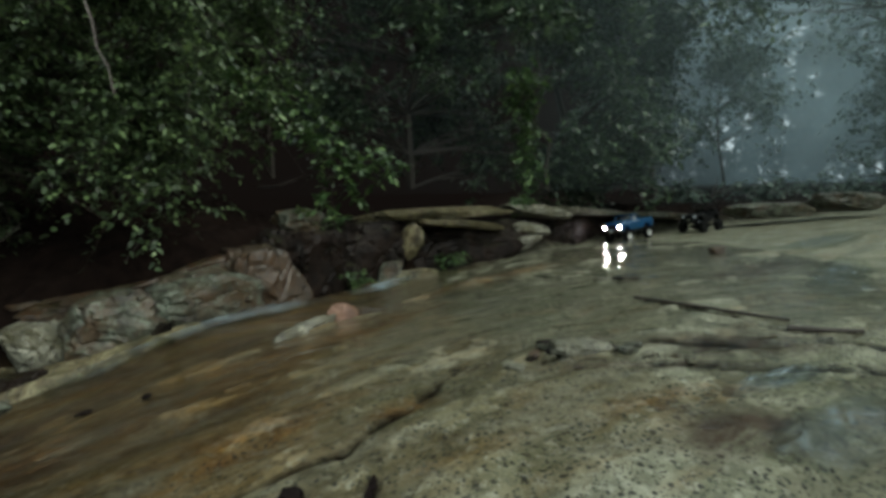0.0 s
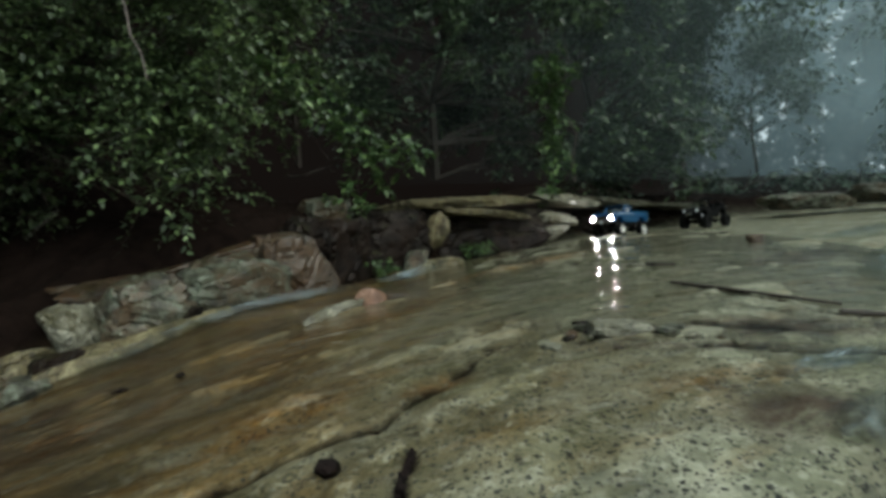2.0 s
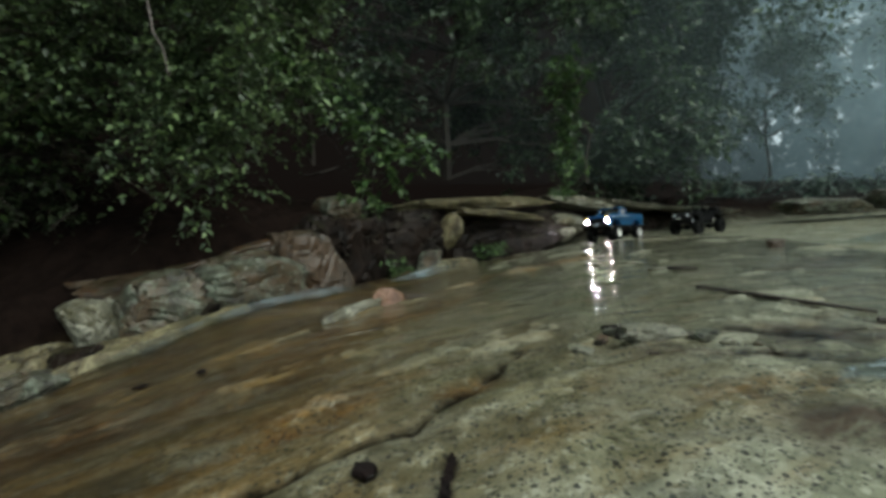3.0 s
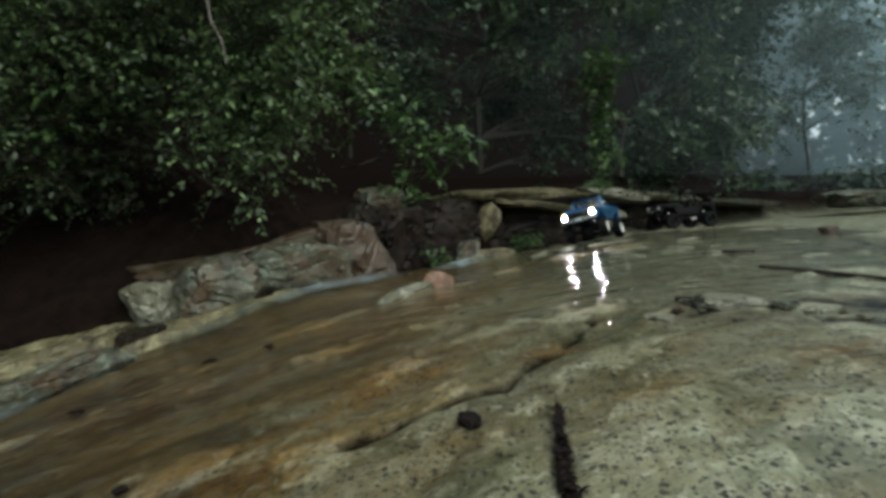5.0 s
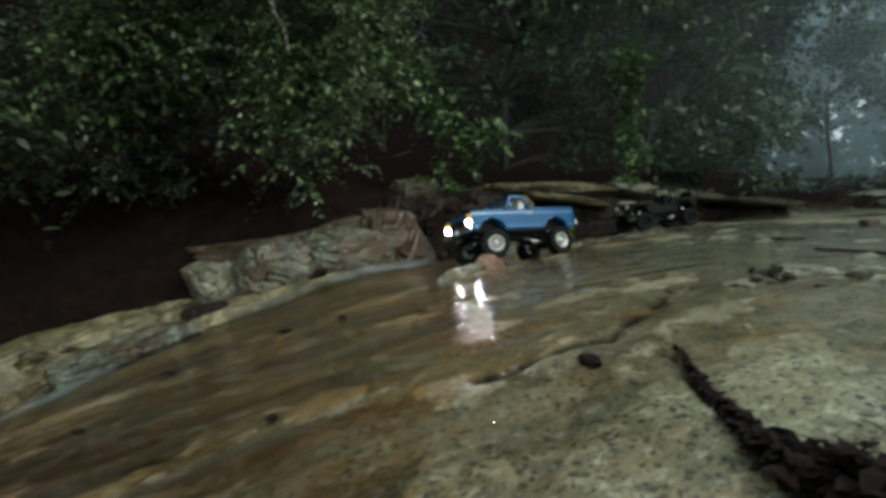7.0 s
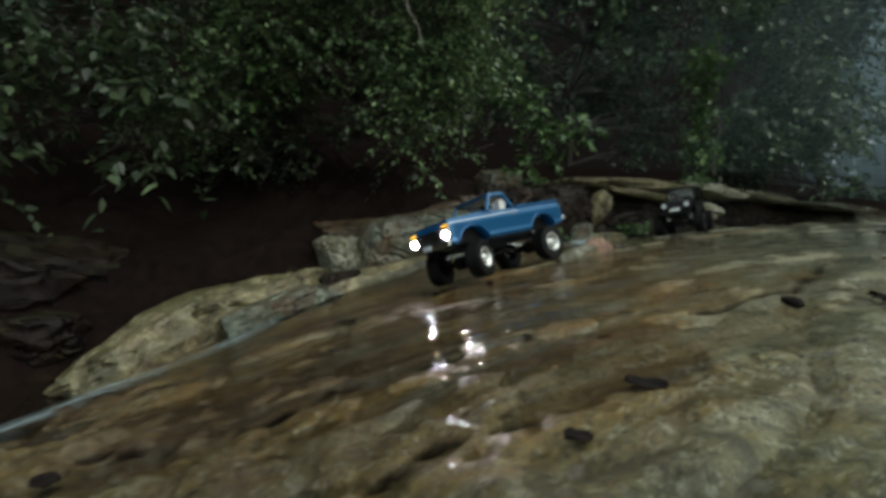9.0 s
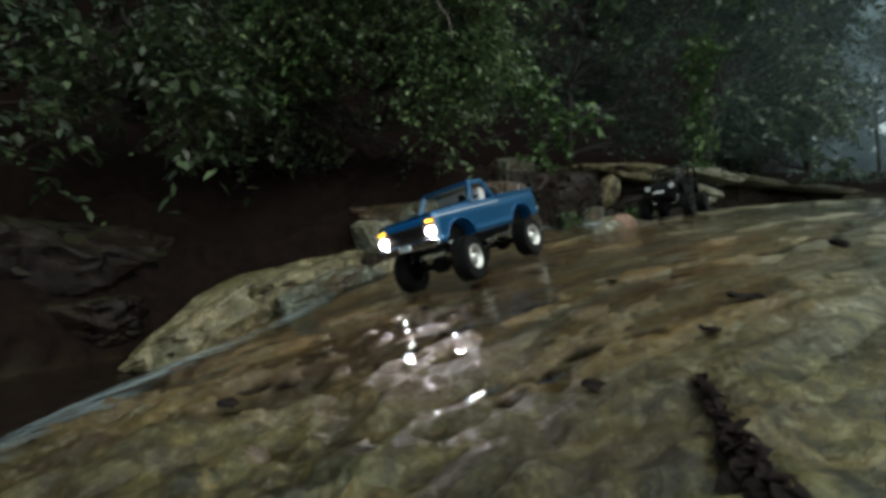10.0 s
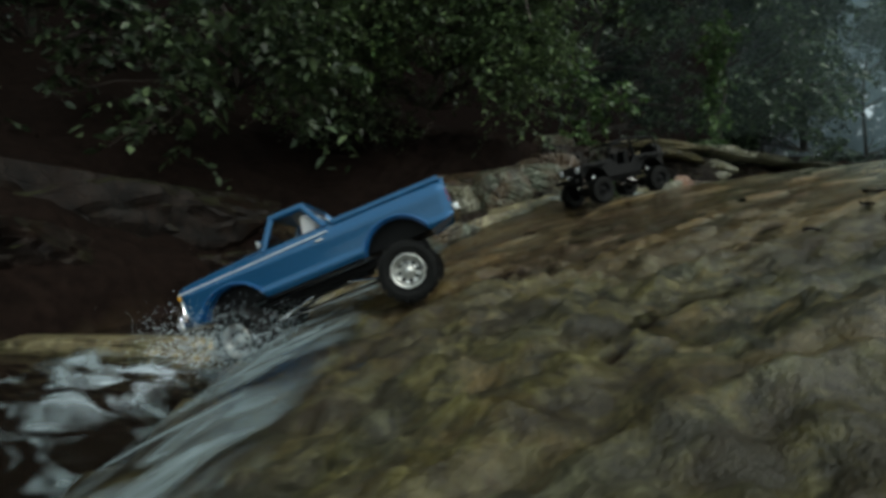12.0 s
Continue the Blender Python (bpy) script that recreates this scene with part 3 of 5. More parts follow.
# ---------- rocks ----------
def boulder(name, at, size, turn, mat, seed, label, rough=0.16, cut=0.85, level=3, group="bank rocks"):
    """A worn, faceted boulder: a sphere pressed towards a box, broken by planes and roughened."""
    rng = random.Random(seed)
    bm = bmesh.new()
    bmesh.ops.create_icosphere(bm, subdivisions=level + 2, radius=1.0)
    planes = [(Vector((rng.uniform(-1, 1), rng.uniform(-1, 1), rng.uniform(-0.6, 1))).normalized(), rng.uniform(0.96, 1.34) if cut > 0.5 else rng.uniform(0.84, 1.1)) for _ in range(22)]
    shear = [[rng.uniform(-0.22, 0.22) * cut for _ in range(3)] for _ in range(4)]
    power = 2.6 + 10 * cut
    for v in bm.verts:
        c = v.co
        k = sum(abs(q) ** power for q in c) ** (1 / power)
        c = c / k
        for nrm, d in planes:
            over = c.dot(nrm) - d
            if over > 0:
                c = c - nrm * over * 0.95
        c = c + Vector((shear[0][0] * c.y * c.z + shear[1][0] * c.z, shear[0][1] * c.x * c.z + shear[1][1] * c.z, shear[0][2] * c.x * c.y + shear[1][2] * c.x))
        n = noise.fractal(c * 1.3 + Vector((seed * 3.1, 0, 0)), 1.0, 2.0, 5)
        crack = max(0.0, 0.05 - abs(noise.noise(c * 1.5 + Vector((0, 0, seed * 2.3))))) * 2.0
        n2 = noise.fractal(c * 5 + Vector((0, seed * 1.7, 0)), 1.0, 2.0, 4)
        cells = noise.voronoi(c * 1.25 + 0.25 * noise.noise_vector(c * 2.0) + Vector((seed * 1.3, seed * 0.7, 0)))[0]
        joint = max(0.0, 0.10 - (cells[1] - cells[0])) * 0.9
        v.co = c * (1 + rough * n * 0.35 + 0.022 * n2 - crack - joint * min(1.0, 6 * rough) + 0.5 * rough * (cells[0] - 0.4))
    bmesh.ops.transform(bm, matrix=Matrix.Diagonal((*(0.5 * q for q in size), 1)), verts=bm.verts)
    ob = part(name, bm, mat, smooth=True)
    ob.data.set_sharp_from_angle(angle=radians(24))
    ob.matrix_world = pose(*at, *turn)
    return tagged(ob, label, "rock", group)


BANK_ROCKS = (
    ((-1.81, 0.92, -0.11), (0.5, 0.24, 0.18), (6, -25, 66), BLOCK_TAN, "mossy ochre block lying at the edge of the pool"),
    ((-1.62, 1.16, -0.02), (0.44, 0.2, 0.2), (8, -14, 54), BLOCK_TAN, "long ochre block dipping towards the pool"),
    ((-1.47, 1.10, -0.02), (0.34, 0.14, 0.15), (10, -14, 46), BLOCK_GREY, "low grey block half under running water"),
    ((-1.34, 1.27, 0.06), (0.12, 0.1, 0.12), (0, 0, 46), BLOCK_DARK, "small dark rock in front of the bank"),
    ((-1.42, 1.47, 0.14), (0.17, 0.2, 0.24), (4, -18, 50), BLOCK_PALE, "pale split wedge of the bank"),
    ((-1.25, 1.54, 0.21), (0.24, 0.26, 0.24), (4, -10, 44), BLOCK_GREY, "large lichen-grey block of the bank"),
    ((-1.20, 1.38, 0.065), (0.52, 0.16, 0.15), (12, -10, 45), BLOCK_TAN, "low ochre foot layer washed by the stream"),
    # stands where there is only a shaded hollow
    ((-1.12, 1.57, 0.16), (0.06, 0.12, 0.15), (8, 20, 50), BLOCK_DARK, "near-black block in place of the shaded gap between two blocks"),
    ((-1.06, 1.80, 0.27), (0.36, 0.28, 0.24), (4, -10, 62), BLOCK_GREY, "broad speckled grey block of the bank"),
    ((-0.98, 1.72, 0.14), (0.46, 0.16, 0.14), (10, -8, 62), BLOCK_BROWN, "low brown foot layer of the bank"),
    ((-0.97, 2.12, 0.31), (0.3, 0.3, 0.32), (2, -6, 70), BLOCK_BROWN, "iron-brown wet block of the bank"),
    ((-1.28, 1.92, 0.37), (0.85, 0.34, 0.10), (6, -11, 58), BLOCK_BROWN, "brown capping layer above the blocks"),
    ((-0.88, 2.45, 0.34), (0.4, 0.36, 0.42), (0, -4, 66), BLOCK_DARK, "dripping rock coloured near-black for the shade of the overhang"),
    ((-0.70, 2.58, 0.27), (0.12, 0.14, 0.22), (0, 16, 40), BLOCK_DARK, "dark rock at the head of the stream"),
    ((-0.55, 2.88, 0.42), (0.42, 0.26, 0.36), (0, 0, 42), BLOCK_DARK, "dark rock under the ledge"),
    ((-0.36, 2.90, 0.47), (0.11, 0.10, 0.22), (10, 24, 30), BLOCK_TAN, "wedge of ochre rock propping the ledge"),
    ((-0.46, 2.72, 0.28), (0.10, 0.1, 0.16), (0, 10, 20), BLOCK_GREY, "small grey rock beside the cascade"),
    ((-0.36, 2.76, 0.26), (0.3, 0.12, 0.08), (0, -6, 30), BLOCK_TAN, "mossy stone at the head of the cascade"),
    ((0.02, 3.5, 0.44), (0.85, 0.34, 0.34), (0, 0, 44), BLOCK_DARK, "rock coloured dark for the shaded recess below the ledge"),
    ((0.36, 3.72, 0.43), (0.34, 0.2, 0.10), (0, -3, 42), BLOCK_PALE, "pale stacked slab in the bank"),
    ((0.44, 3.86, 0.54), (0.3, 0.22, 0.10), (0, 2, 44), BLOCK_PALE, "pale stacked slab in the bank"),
    ((1.6, 5.4, 0.46), (1.3, 0.34, 0.26), (0, 0, 43), BLOCK_DARK, "rock coloured dark for the shaded recess below the thin ledge"),
    ((1.0, 4.78, 0.5), (0.7, 0.3, 0.24), (0, 0, 44), BLOCK_DARK, "rock coloured near-black for the shaded recess below the ledge"),
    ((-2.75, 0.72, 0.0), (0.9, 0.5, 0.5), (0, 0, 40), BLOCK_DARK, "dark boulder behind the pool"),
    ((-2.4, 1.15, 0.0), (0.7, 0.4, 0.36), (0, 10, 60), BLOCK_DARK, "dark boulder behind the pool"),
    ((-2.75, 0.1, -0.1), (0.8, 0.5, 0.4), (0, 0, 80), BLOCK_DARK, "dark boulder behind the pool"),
    ((-2.1, 0.03, -0.246), (1.0, 0.13, 0.10), (0, -3, -3), BLOCK_TAN, "low ochre lip of rock that holds the pool"),
    ((-2.35, 0.78, -0.16), (0.4, 0.28, 0.24), (0, 0, 20), BLOCK_DARK, "low dark boulder at the pool's edge"),
)
for k, (at, size, turn, mat, words) in enumerate(BANK_ROCKS):
    boulder("boulder", at, (1.24 * size[0], size[1], 1.02 * size[2]), turn, mat, k + 1, words, 0.15, 1.0)
boulder("boulder", (-0.98, 2.68, 0.58), (0.34, 0.28, 0.22), (0, -8, 20), BLOCK_GREY, 29, "rounded grey boulder on top of the bank", 0.16, 0.3)
LEDGES = (
    ((-0.22, 3.32, 0.665), (1.05, 0.5, 0.075), (3, -3, 42), BLOCK_TAN, "long mossy overhanging ledge slab"),
    ((-0.1, 3.3, 0.585), (0.8, 0.4, 0.06), (3, 2, 46), BLOCK_TAN, "thin layer of rock under the ledge slab"),
    ((0.55, 4.08, 0.685), (0.62, 0.4, 0.1), (2, 1, 43), BLOCK_PALE, "pale ledge slab with a broken end"),
    ((1.05, 4.62, 0.69), (1.0, 0.36, 0.05), (2, 3, 43), BLOCK_PALE, "thin pale ledge slab above a dark gap"),
    ((1.9, 5.4, 0.65), (1.2, 0.5, 0.06), (0, 2, 43), BLOCK_GREY, "thin grey ledge slab above a dark gap"),
    ((3.3, 5.6, 0.66), (1.0, 0.5, 0.16), (0, 0, 25), BLOCK_GREY, "far grey slab at the top of the slope"),
    ((4.3, 5.9, 0.74), (0.9, 0.5, 0.2), (0, 0, 20), BLOCK_GREY, "far grey slab at the top of the slope"),
)
for k, (at, size, turn, mat, words) in enumerate(LEDGES):
    boulder("ledge_slab", at, size, turn, mat, k + 60, words, 0.2, 1.0, 3)
# loose stones on the slope
boulder("stone", (-0.40, 1.52, 0.24), (0.11, 0.085, 0.085), (0, 0, 30), BLOCK_PINK, 31, "pink rounded stone on the wet slope", 0.2, 0.0, group="loose stones")
boulder("stone", (-0.47, 1.37, 0.222), (0.25, 0.045, 0.05), (0, -8, 62), BLOCK_PALE, 32, "pale pointed stone pressed against the pink one", 0.2, 0.1, group="loose stones")
boulder("stone", (-0.31, 1.56, 0.235), (0.12, 0.08, 0.045), (0, 0, 10), BLOCK_BROWN, 33, "small brown stone on the slope", group="loose stones")
boulder("stone", (0.26, 0.79, 0.285), (0.11, 0.06, 0.03), (0, 0, 10), BLOCK_PALE, 34, "flat pale flake on the slope", group="loose stones")
boulder("stone", (-0.15, 0.43, 0.197), (0.026, 0.024, 0.02), (0, 0, 0), LITTER, 35, "round dark pebble on the granite", group="loose stones")


def dead_leaf(at, size, turn, seed):
    """A curled wet leaf lying flat on the rock."""
    bm = bmesh.new()
    bmesh.ops.create_grid(bm, x_segments=8, y_segments=5, size=0.5)
    for v in bm.verts:
        x, y = v.co.x, v.co.y
        width = max(0.05, 1 - (2 * x) ** 2) ** 0.6
        v.co = Vector((x * size, y * size * 0.7 * width, size * (0.12 * abs(y) + 0.10 * noise.noise((x * 3, y * 3, seed)) + 0.06 * x * x)))
    bmesh.ops.solidify(bm, geom=list(bm.faces), thickness=0.0015)
    ob = part("dead_leaf", bm, LITTER, smooth=True)
    ob.matrix_world = pose(at[0], at[1], height(*at) + 0.006, 4, 3, turn)
    return tagged(ob, "dark wet dead leaf stuck to the rock", "leaf", "dead leaves")


for k, (at, size) in enumerate((((-0.40, 0.124), 0.06), ((-0.47, 0.02), 0.045), ((-0.85, -0.01), 0.05), ((-1.10, 0.0), 0.06), ((-1.07, 0.77), 0.05), ((-0.89, 0.98), 0.05),
                                ((-0.72, 0.97), 0.04), ((-0.6, -0.1), 0.05), ((-0.93, 0.42), 0.03), ((0.55, 1.58), 0.05), ((-0.55, 0.35), 0.03))):
    dead_leaf(at, 0.75 * size, 47 * k, k + 1)


def leaf_drift(line, seed, label):
    """A low drift of matted dead leaves along a line of (x, y, half width)."""
    rng = random.Random(seed)
    bm = bmesh.new()
    for (x0, y0, w0), (x1, y1, w1) in zip(line, line[1:]):
        n = int(90 + 7000 * max(w0, w1))
        for _ in range(n):
            f = rng.random()
            w = w0 + (w1 - w0) * f
            x, y = x0 + (x1 - x0) * f + rng.gauss(0, w * 0.5), y0 + (y1 - y0) * f + rng.gauss(0, w * 0.5)
            q = rng.uniform(0.004, 0.013) * (0.6 if w < 0.008 else 1)
            m = pose(x, y, height(x, y) + rng.uniform(0.004, 0.009 + 0.6 * w), rng.uniform(-32, 32), rng.uniform(-32, 32), rng.uniform(0, 360))
            ring = [bm.verts.new(m @ Vector((q * a, q * b, q * c))) for a, b, c in ((-1, 0, 0), (-0.3, -0.5, 0.15), (0.5, -0.4, 0.1), (1, 0, -0.1), (0.5, 0.4, 0.1), (-0.3, 0.5, 0.15))]
            bm.faces.new(ring)
    return tagged(part("leaf_drift", bm, LITTER), label, "leaf litter", kind="stuff")


leaf_drift([(-0.05, 0.43, 0.002), (-0.05, 0.36, 0.003), (-0.048, 0.29, 0.006), (-0.042, 0.22, 0.011), (-0.02, 0.165, 0.026), (0.02, 0.105, 0.058), (0.11, 0.085, 0.07)], 1, "matted drift of dark wet leaves in a gully")
leaf_drift([(-0.512, -0.11, 0.003), (-0.518, -0.2, 0.007), (-0.523, -0.29, 0.012), (-0.505, -0.38, 0.018)], 2, "matted drift of dark wet leaves in a gully")


def stick(points, radius, label, mat=BARK):
    bm = bmesh.new()
    for k, (a, b) in enumerate(zip(points, points[1:])):
        rod(a, b, radius * (1 - 0.12 * k), radius * (1 - 0.12 * (k + 1)), 7, bm)
    return tagged(part("stick", bm, mat), label, "stick", "fallen sticks")


def lying(points, lift=0.006):
    return [(x, y, height(x, y) + lift) for x, y in points]


stick(lying([(0.5, 1.26), (0.58, 1.16), (0.66, 1.06), (0.74, 0.98)]), 0.005, "thin dark stick lying on the slope")
stick(lying([(0.70, 0.92), (0.76, 0.905), (0.83, 0.9)], 0.006), 0.006, "short dark piece of wood on the slope")
stick(lying([(0.53, 1.6), (0.57, 1.575), (0.61, 1.56)]), 0.005, "short dark twig on the slope")
stick([(-1.24, 1.46, 1.38), (-1.18, 1.43, 1.25), (-1.16, 1.42, 1.16), (-1.11, 1.40, 1.09), (-1.09, 1.397, 1.0)], 0.004, "pale bare twig hanging from the shrub", TWIG)
flake_rng = random.Random(5)
for k in range(16):
    fx, fy = flake_rng.gauss(0.24, 0.09), flake_rng.gauss(0.775, 0.035)
    q = flake_rng.uniform(0.010, 0.028)
    boulder("rock_flake", (fx, fy, height(fx, fy) + 0.2 * q), (q * 1.6, q, q * 0.55), (flake_rng.uniform(-14, 14), flake_rng.uniform(-14, 14), flake_rng.uniform(0, 360)), (BLOCK_PALE, BLOCK_GREY, BLOCK_BROWN, BLOCK_DARK)[k % 4], 100 + k, "loose broken flake of granite on the slope", 0.14, 0.9, 1, "broken flakes")
boulder("stone", (1.18, 2.25, 0.39), (0.06, 0.05, 0.04), (0, 0, 20), BLOCK_BROWN, 71, "small mossy stone on the slope", group="loose stones")
boulder("stone", (0.5, 1.6, 0.325), (0.06, 0.04, 0.03), (0, 0, 20), BLOCK_PALE, 72, "small pale stone beside a twig", group="loose stones")

# ---------- foliage ----------
def leaf_cloud(points, sizes, yaw, seed, droop=0.45):
    """Folded pointed leaves at the given points, as one mesh's vertices and faces."""
    rng = np.random.default_rng(seed)
    n = len(points)
    shape = np.array([(0, 0, 0), (0.35, 0.27, 0.05), (0.35, -0.27, 0.05), (0.72, 0.19, 0.03), (0.72, -0.19, 0.03), (1.05, 0, -0.06), (0.4, 0, -0.03)])
    tri = np.array([(0, 6, 1), (0, 2, 6), (1, 6, 3), (2, 4, 6), (3, 6, 5), (4, 5, 6)])
    pitch, roll = rng.normal(-droop, 0.4, n), rng.normal(0, 0.5, n)
    cy, sy, cp, sp, cr, sr = np.cos(yaw), np.sin(yaw), np.cos(pitch), np.sin(pitch), np.cos(roll), np.sin(roll)
    fwd = np.stack([cy * cp, sy * cp, sp], -1)
    side0 = np.stack([-sy, cy, 0 * cy], -1)
    up0 = np.cross(fwd, side0)
    side = side0 * cr[:, None] + up0 * sr[:, None]
    up = np.cross(fwd, side)
    verts = points[:, None] + sizes[:, None, None] * (shape[None, :, 0:1] * fwd[:, None] + shape[None, :, 1:2] * side[:, None] + shape[None, :, 2:3] * up[:, None])
    faces = (tri[None] + (np.arange(n) * len(shape))[:, None, None]).reshape(-1, 3)
    return verts.reshape(-1, 3), faces


def tri_mesh(name, verts, faces, mat, parent):
    me = bpy.data.meshes.new(name)
    me.vertices.add(len(verts))
    me.vertices.foreach_set("co", np.asarray(verts, float).ravel())
    me.loops.add(faces.size)
    me.loops.foreach_set("vertex_index", faces.ravel().astype(np.int32))
    me.polygons.add(len(faces))
    me.polygons.foreach_set("loop_start", np.arange(0, faces.size, 3))
    me.update(calc_edges=True)
    me.materials.append(mat)
    ob = new(name, me)
    ob.parent = parent
    return ob


def limb_mesh(bm, a, b, r, rng, sag=0.0, pieces=5):
    """A tapering, bent limb from a to b. Returns its points."""
    a, b = Vector(a), Vector(b)
    pts = []
    for i in range(pieces + 1):
        f = i / pieces
        p = a.lerp(b, f)
        p.z += sag * 4 * f * (1 - f)
        wob = (b - a).length * 0.05 * math.sin(math.pi * f)
        pts.append(p + Vector((rng.uniform(-wob, wob), rng.uniform(-wob, wob), rng.uniform(-wob, wob))))
    for i in range(pieces):
        rod(pts[i], pts[i + 1], r * (1 - 0.8 * i / pieces), r * (1 - 0.8 * (i + 1) / pieces), 6, bm)
    return pts


def plant(name, base, top, clumps, twigs, size, mat, seed, label, reach=0.2, trunk=0.02, category="shrub"):
    """A woody plant: a bent stem, a limb to each clump, and drooping twigs set with leaves on both sides."""
    rng = random.Random(seed)
    nrng = np.random.default_rng(seed)
    root = tagged(new(name), label, category)
    root.location = base
    stem_bm = bmesh.new()
    stem = limb_mesh(stem_bm, (0, 0, 0), Vector(top) - Vector(base), trunk, rng, 0, 8)
    part("stem", stem_bm, BARK, root)
    bm = bmesh.new()
    pts, yaws = [], []
    for c in clumps:
        c = Vector(c) - Vector(base)
        start = min(stem, key=lambda p: (p - c).length + 0.6 * max(0, p.z - c.z))
        limb_mesh(bm, start, c, trunk * 0.3, rng, 0.06, 3)
        for _ in range(twigs):
            yaw = rng.uniform(0, 2 * math.pi)
            length = reach * rng.uniform(0.5, 1.25)
            rise, fall = rng.uniform(-0.2, 0.5), rng.uniform(0.3, 1.1)
            off = Vector(nrng.normal(0, reach * 0.45, 3))
            for k in range(8):
                f = (k + 1) / 8
                p = c + off + Vector((math.cos(yaw), math.sin(yaw), 0)) * length * f + Vector((0, 0, length * (rise * f - fall * f * f)))
                pts.append(p)
                yaws.append(yaw + (0.9 if k % 2 else -0.9) + rng.uniform(-0.4, 0.4))
            if rng.random() < 0.3:
                rod(c + off, pts[-1], 0.0022, 0.001, 4, bm)
    tagged(part("branchwork", bm, BARK, root), kind="stuff")
    v, f = leaf_cloud(np.array(pts), size * nrng.uniform(0.55, 1.2, len(pts)), np.array(yaws), seed)
    tri_mesh("foliage", v, f, mat, root)
    return root


def clump_grid(seed, count, low, high, gap=0.0):
    """Clump centres in a box, thinned by a slow noise so that gaps open."""
    rng, out, tries = random.Random(seed), [], 0
    while len(out) < count:
        tries += 1
        p = Vector([rng.uniform(a, b) for a, b in zip(low, high)])
        if noise.noise(p * 1.9 + Vector((seed, 0, 0))) > gap - 0.25 or tries > 12 * count:
            out.append(tuple(p))
    return out


def boughs(seed, count, heart, low, high, per=7, arch=0.22, gap=0.0):
    """Clump centres strung along arching boughs that reach from the heart of a plant into a box."""
    rng, out, heart = random.Random(seed), [], Vector(heart)
    for end in clump_grid(seed, count, low, high, gap):
        end = Vector(end)
        start = heart.lerp(end, rng.uniform(0.2, 0.45)) + Vector((0, 0, rng.uniform(0.0, 0.3)))
        for k in range(per):
            f = (k + 1) / per
            p = start.lerp(end, f)
            p.z += arch * (end - start).length * 4 * f * (1 - f)
            out.append(tuple(p + Vector([rng.gauss(0, 0.025) for _ in range(3)])))
    return out


# the shrub that hangs over the bank, its skirt, its top and the arching spray
plant("shrub", (-1.75, 2.15, 0.8), (-1.5, 1.7, 2.3), boughs(1, 26, (-1.4, 1.95, 1.0), (-1.38, 1.4, 0.66), (-0.88, 1.75, 1.15), 6) + boughs(31, 26, (-1.5, 1.9, 1.5), (-1.45, 1.35, 1.1), (-0.8, 1.8, 1.75), 6) + boughs(71, 15, (-1.8, 1.95, 1.2), (-2.0, 1.35, 0.9), (-1.45, 1.75, 1.8), 6) + boughs(61, 13, (-1.9, 1.9, 1.0), (-2.35, 1.15, 0.6), (-1.85, 1.6, 1.6), 6), 7, 0.032, LEAF_NEAR, 41, "dense dark green shrub hanging over the bank", 0.13)
plant("shrub", (-2.4, 2.3, 0.9), (-2.1, 1.9, 2.0), boughs(81, 22, (-2.2, 2.2, 1.0), (-2.6, 1.45, 0.7), (-1.75, 1.95, 1.75), 6), 7, 0.04, LEAF_BRIGHT, 60, "full green shrub standing high on the bank", 0.14)
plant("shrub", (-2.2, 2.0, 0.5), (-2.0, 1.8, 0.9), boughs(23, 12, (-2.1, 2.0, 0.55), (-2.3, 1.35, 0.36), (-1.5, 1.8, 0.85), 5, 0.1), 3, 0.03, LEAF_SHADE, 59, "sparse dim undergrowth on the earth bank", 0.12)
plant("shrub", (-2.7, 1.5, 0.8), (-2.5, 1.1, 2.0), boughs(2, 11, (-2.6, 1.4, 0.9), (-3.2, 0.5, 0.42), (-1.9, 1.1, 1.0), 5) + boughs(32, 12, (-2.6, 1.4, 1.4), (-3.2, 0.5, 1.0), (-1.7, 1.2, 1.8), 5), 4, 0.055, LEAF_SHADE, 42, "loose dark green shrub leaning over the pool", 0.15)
plant("shrub", (-1.35, 3.2, 0.95), (-1.2, 2.7, 2.6), boughs(3, 20, (-1.3, 3.0, 1.4), (-1.8, 2.2, 0.95), (-0.85, 2.8, 2.3), 6), 5, 0.046, LEAF_NEAR, 43, "green shrub above the boulder", 0.15)
plant("shrub", (-1.3, 2.9, 0.85), (-0.62, 2.74, 0.92), [(-1.22 + 0.055 * k, 2.42 + 0.033 * k, 1.40 - 0.042 * k) for k in range(11)] + [(-0.72, 2.74, 0.9), (-0.6, 2.72, 0.92), (-0.68, 2.7, 0.78), (-0.52, 2.76, 1.0), (-0.48, 2.78, 0.9), (-0.76, 2.6, 0.62), (-0.8, 2.55, 0.72)], 7, 0.05, LEAF_BRIGHT, 44, "arching spray of bright green leaves over the ledge", 0.085, 0.008)
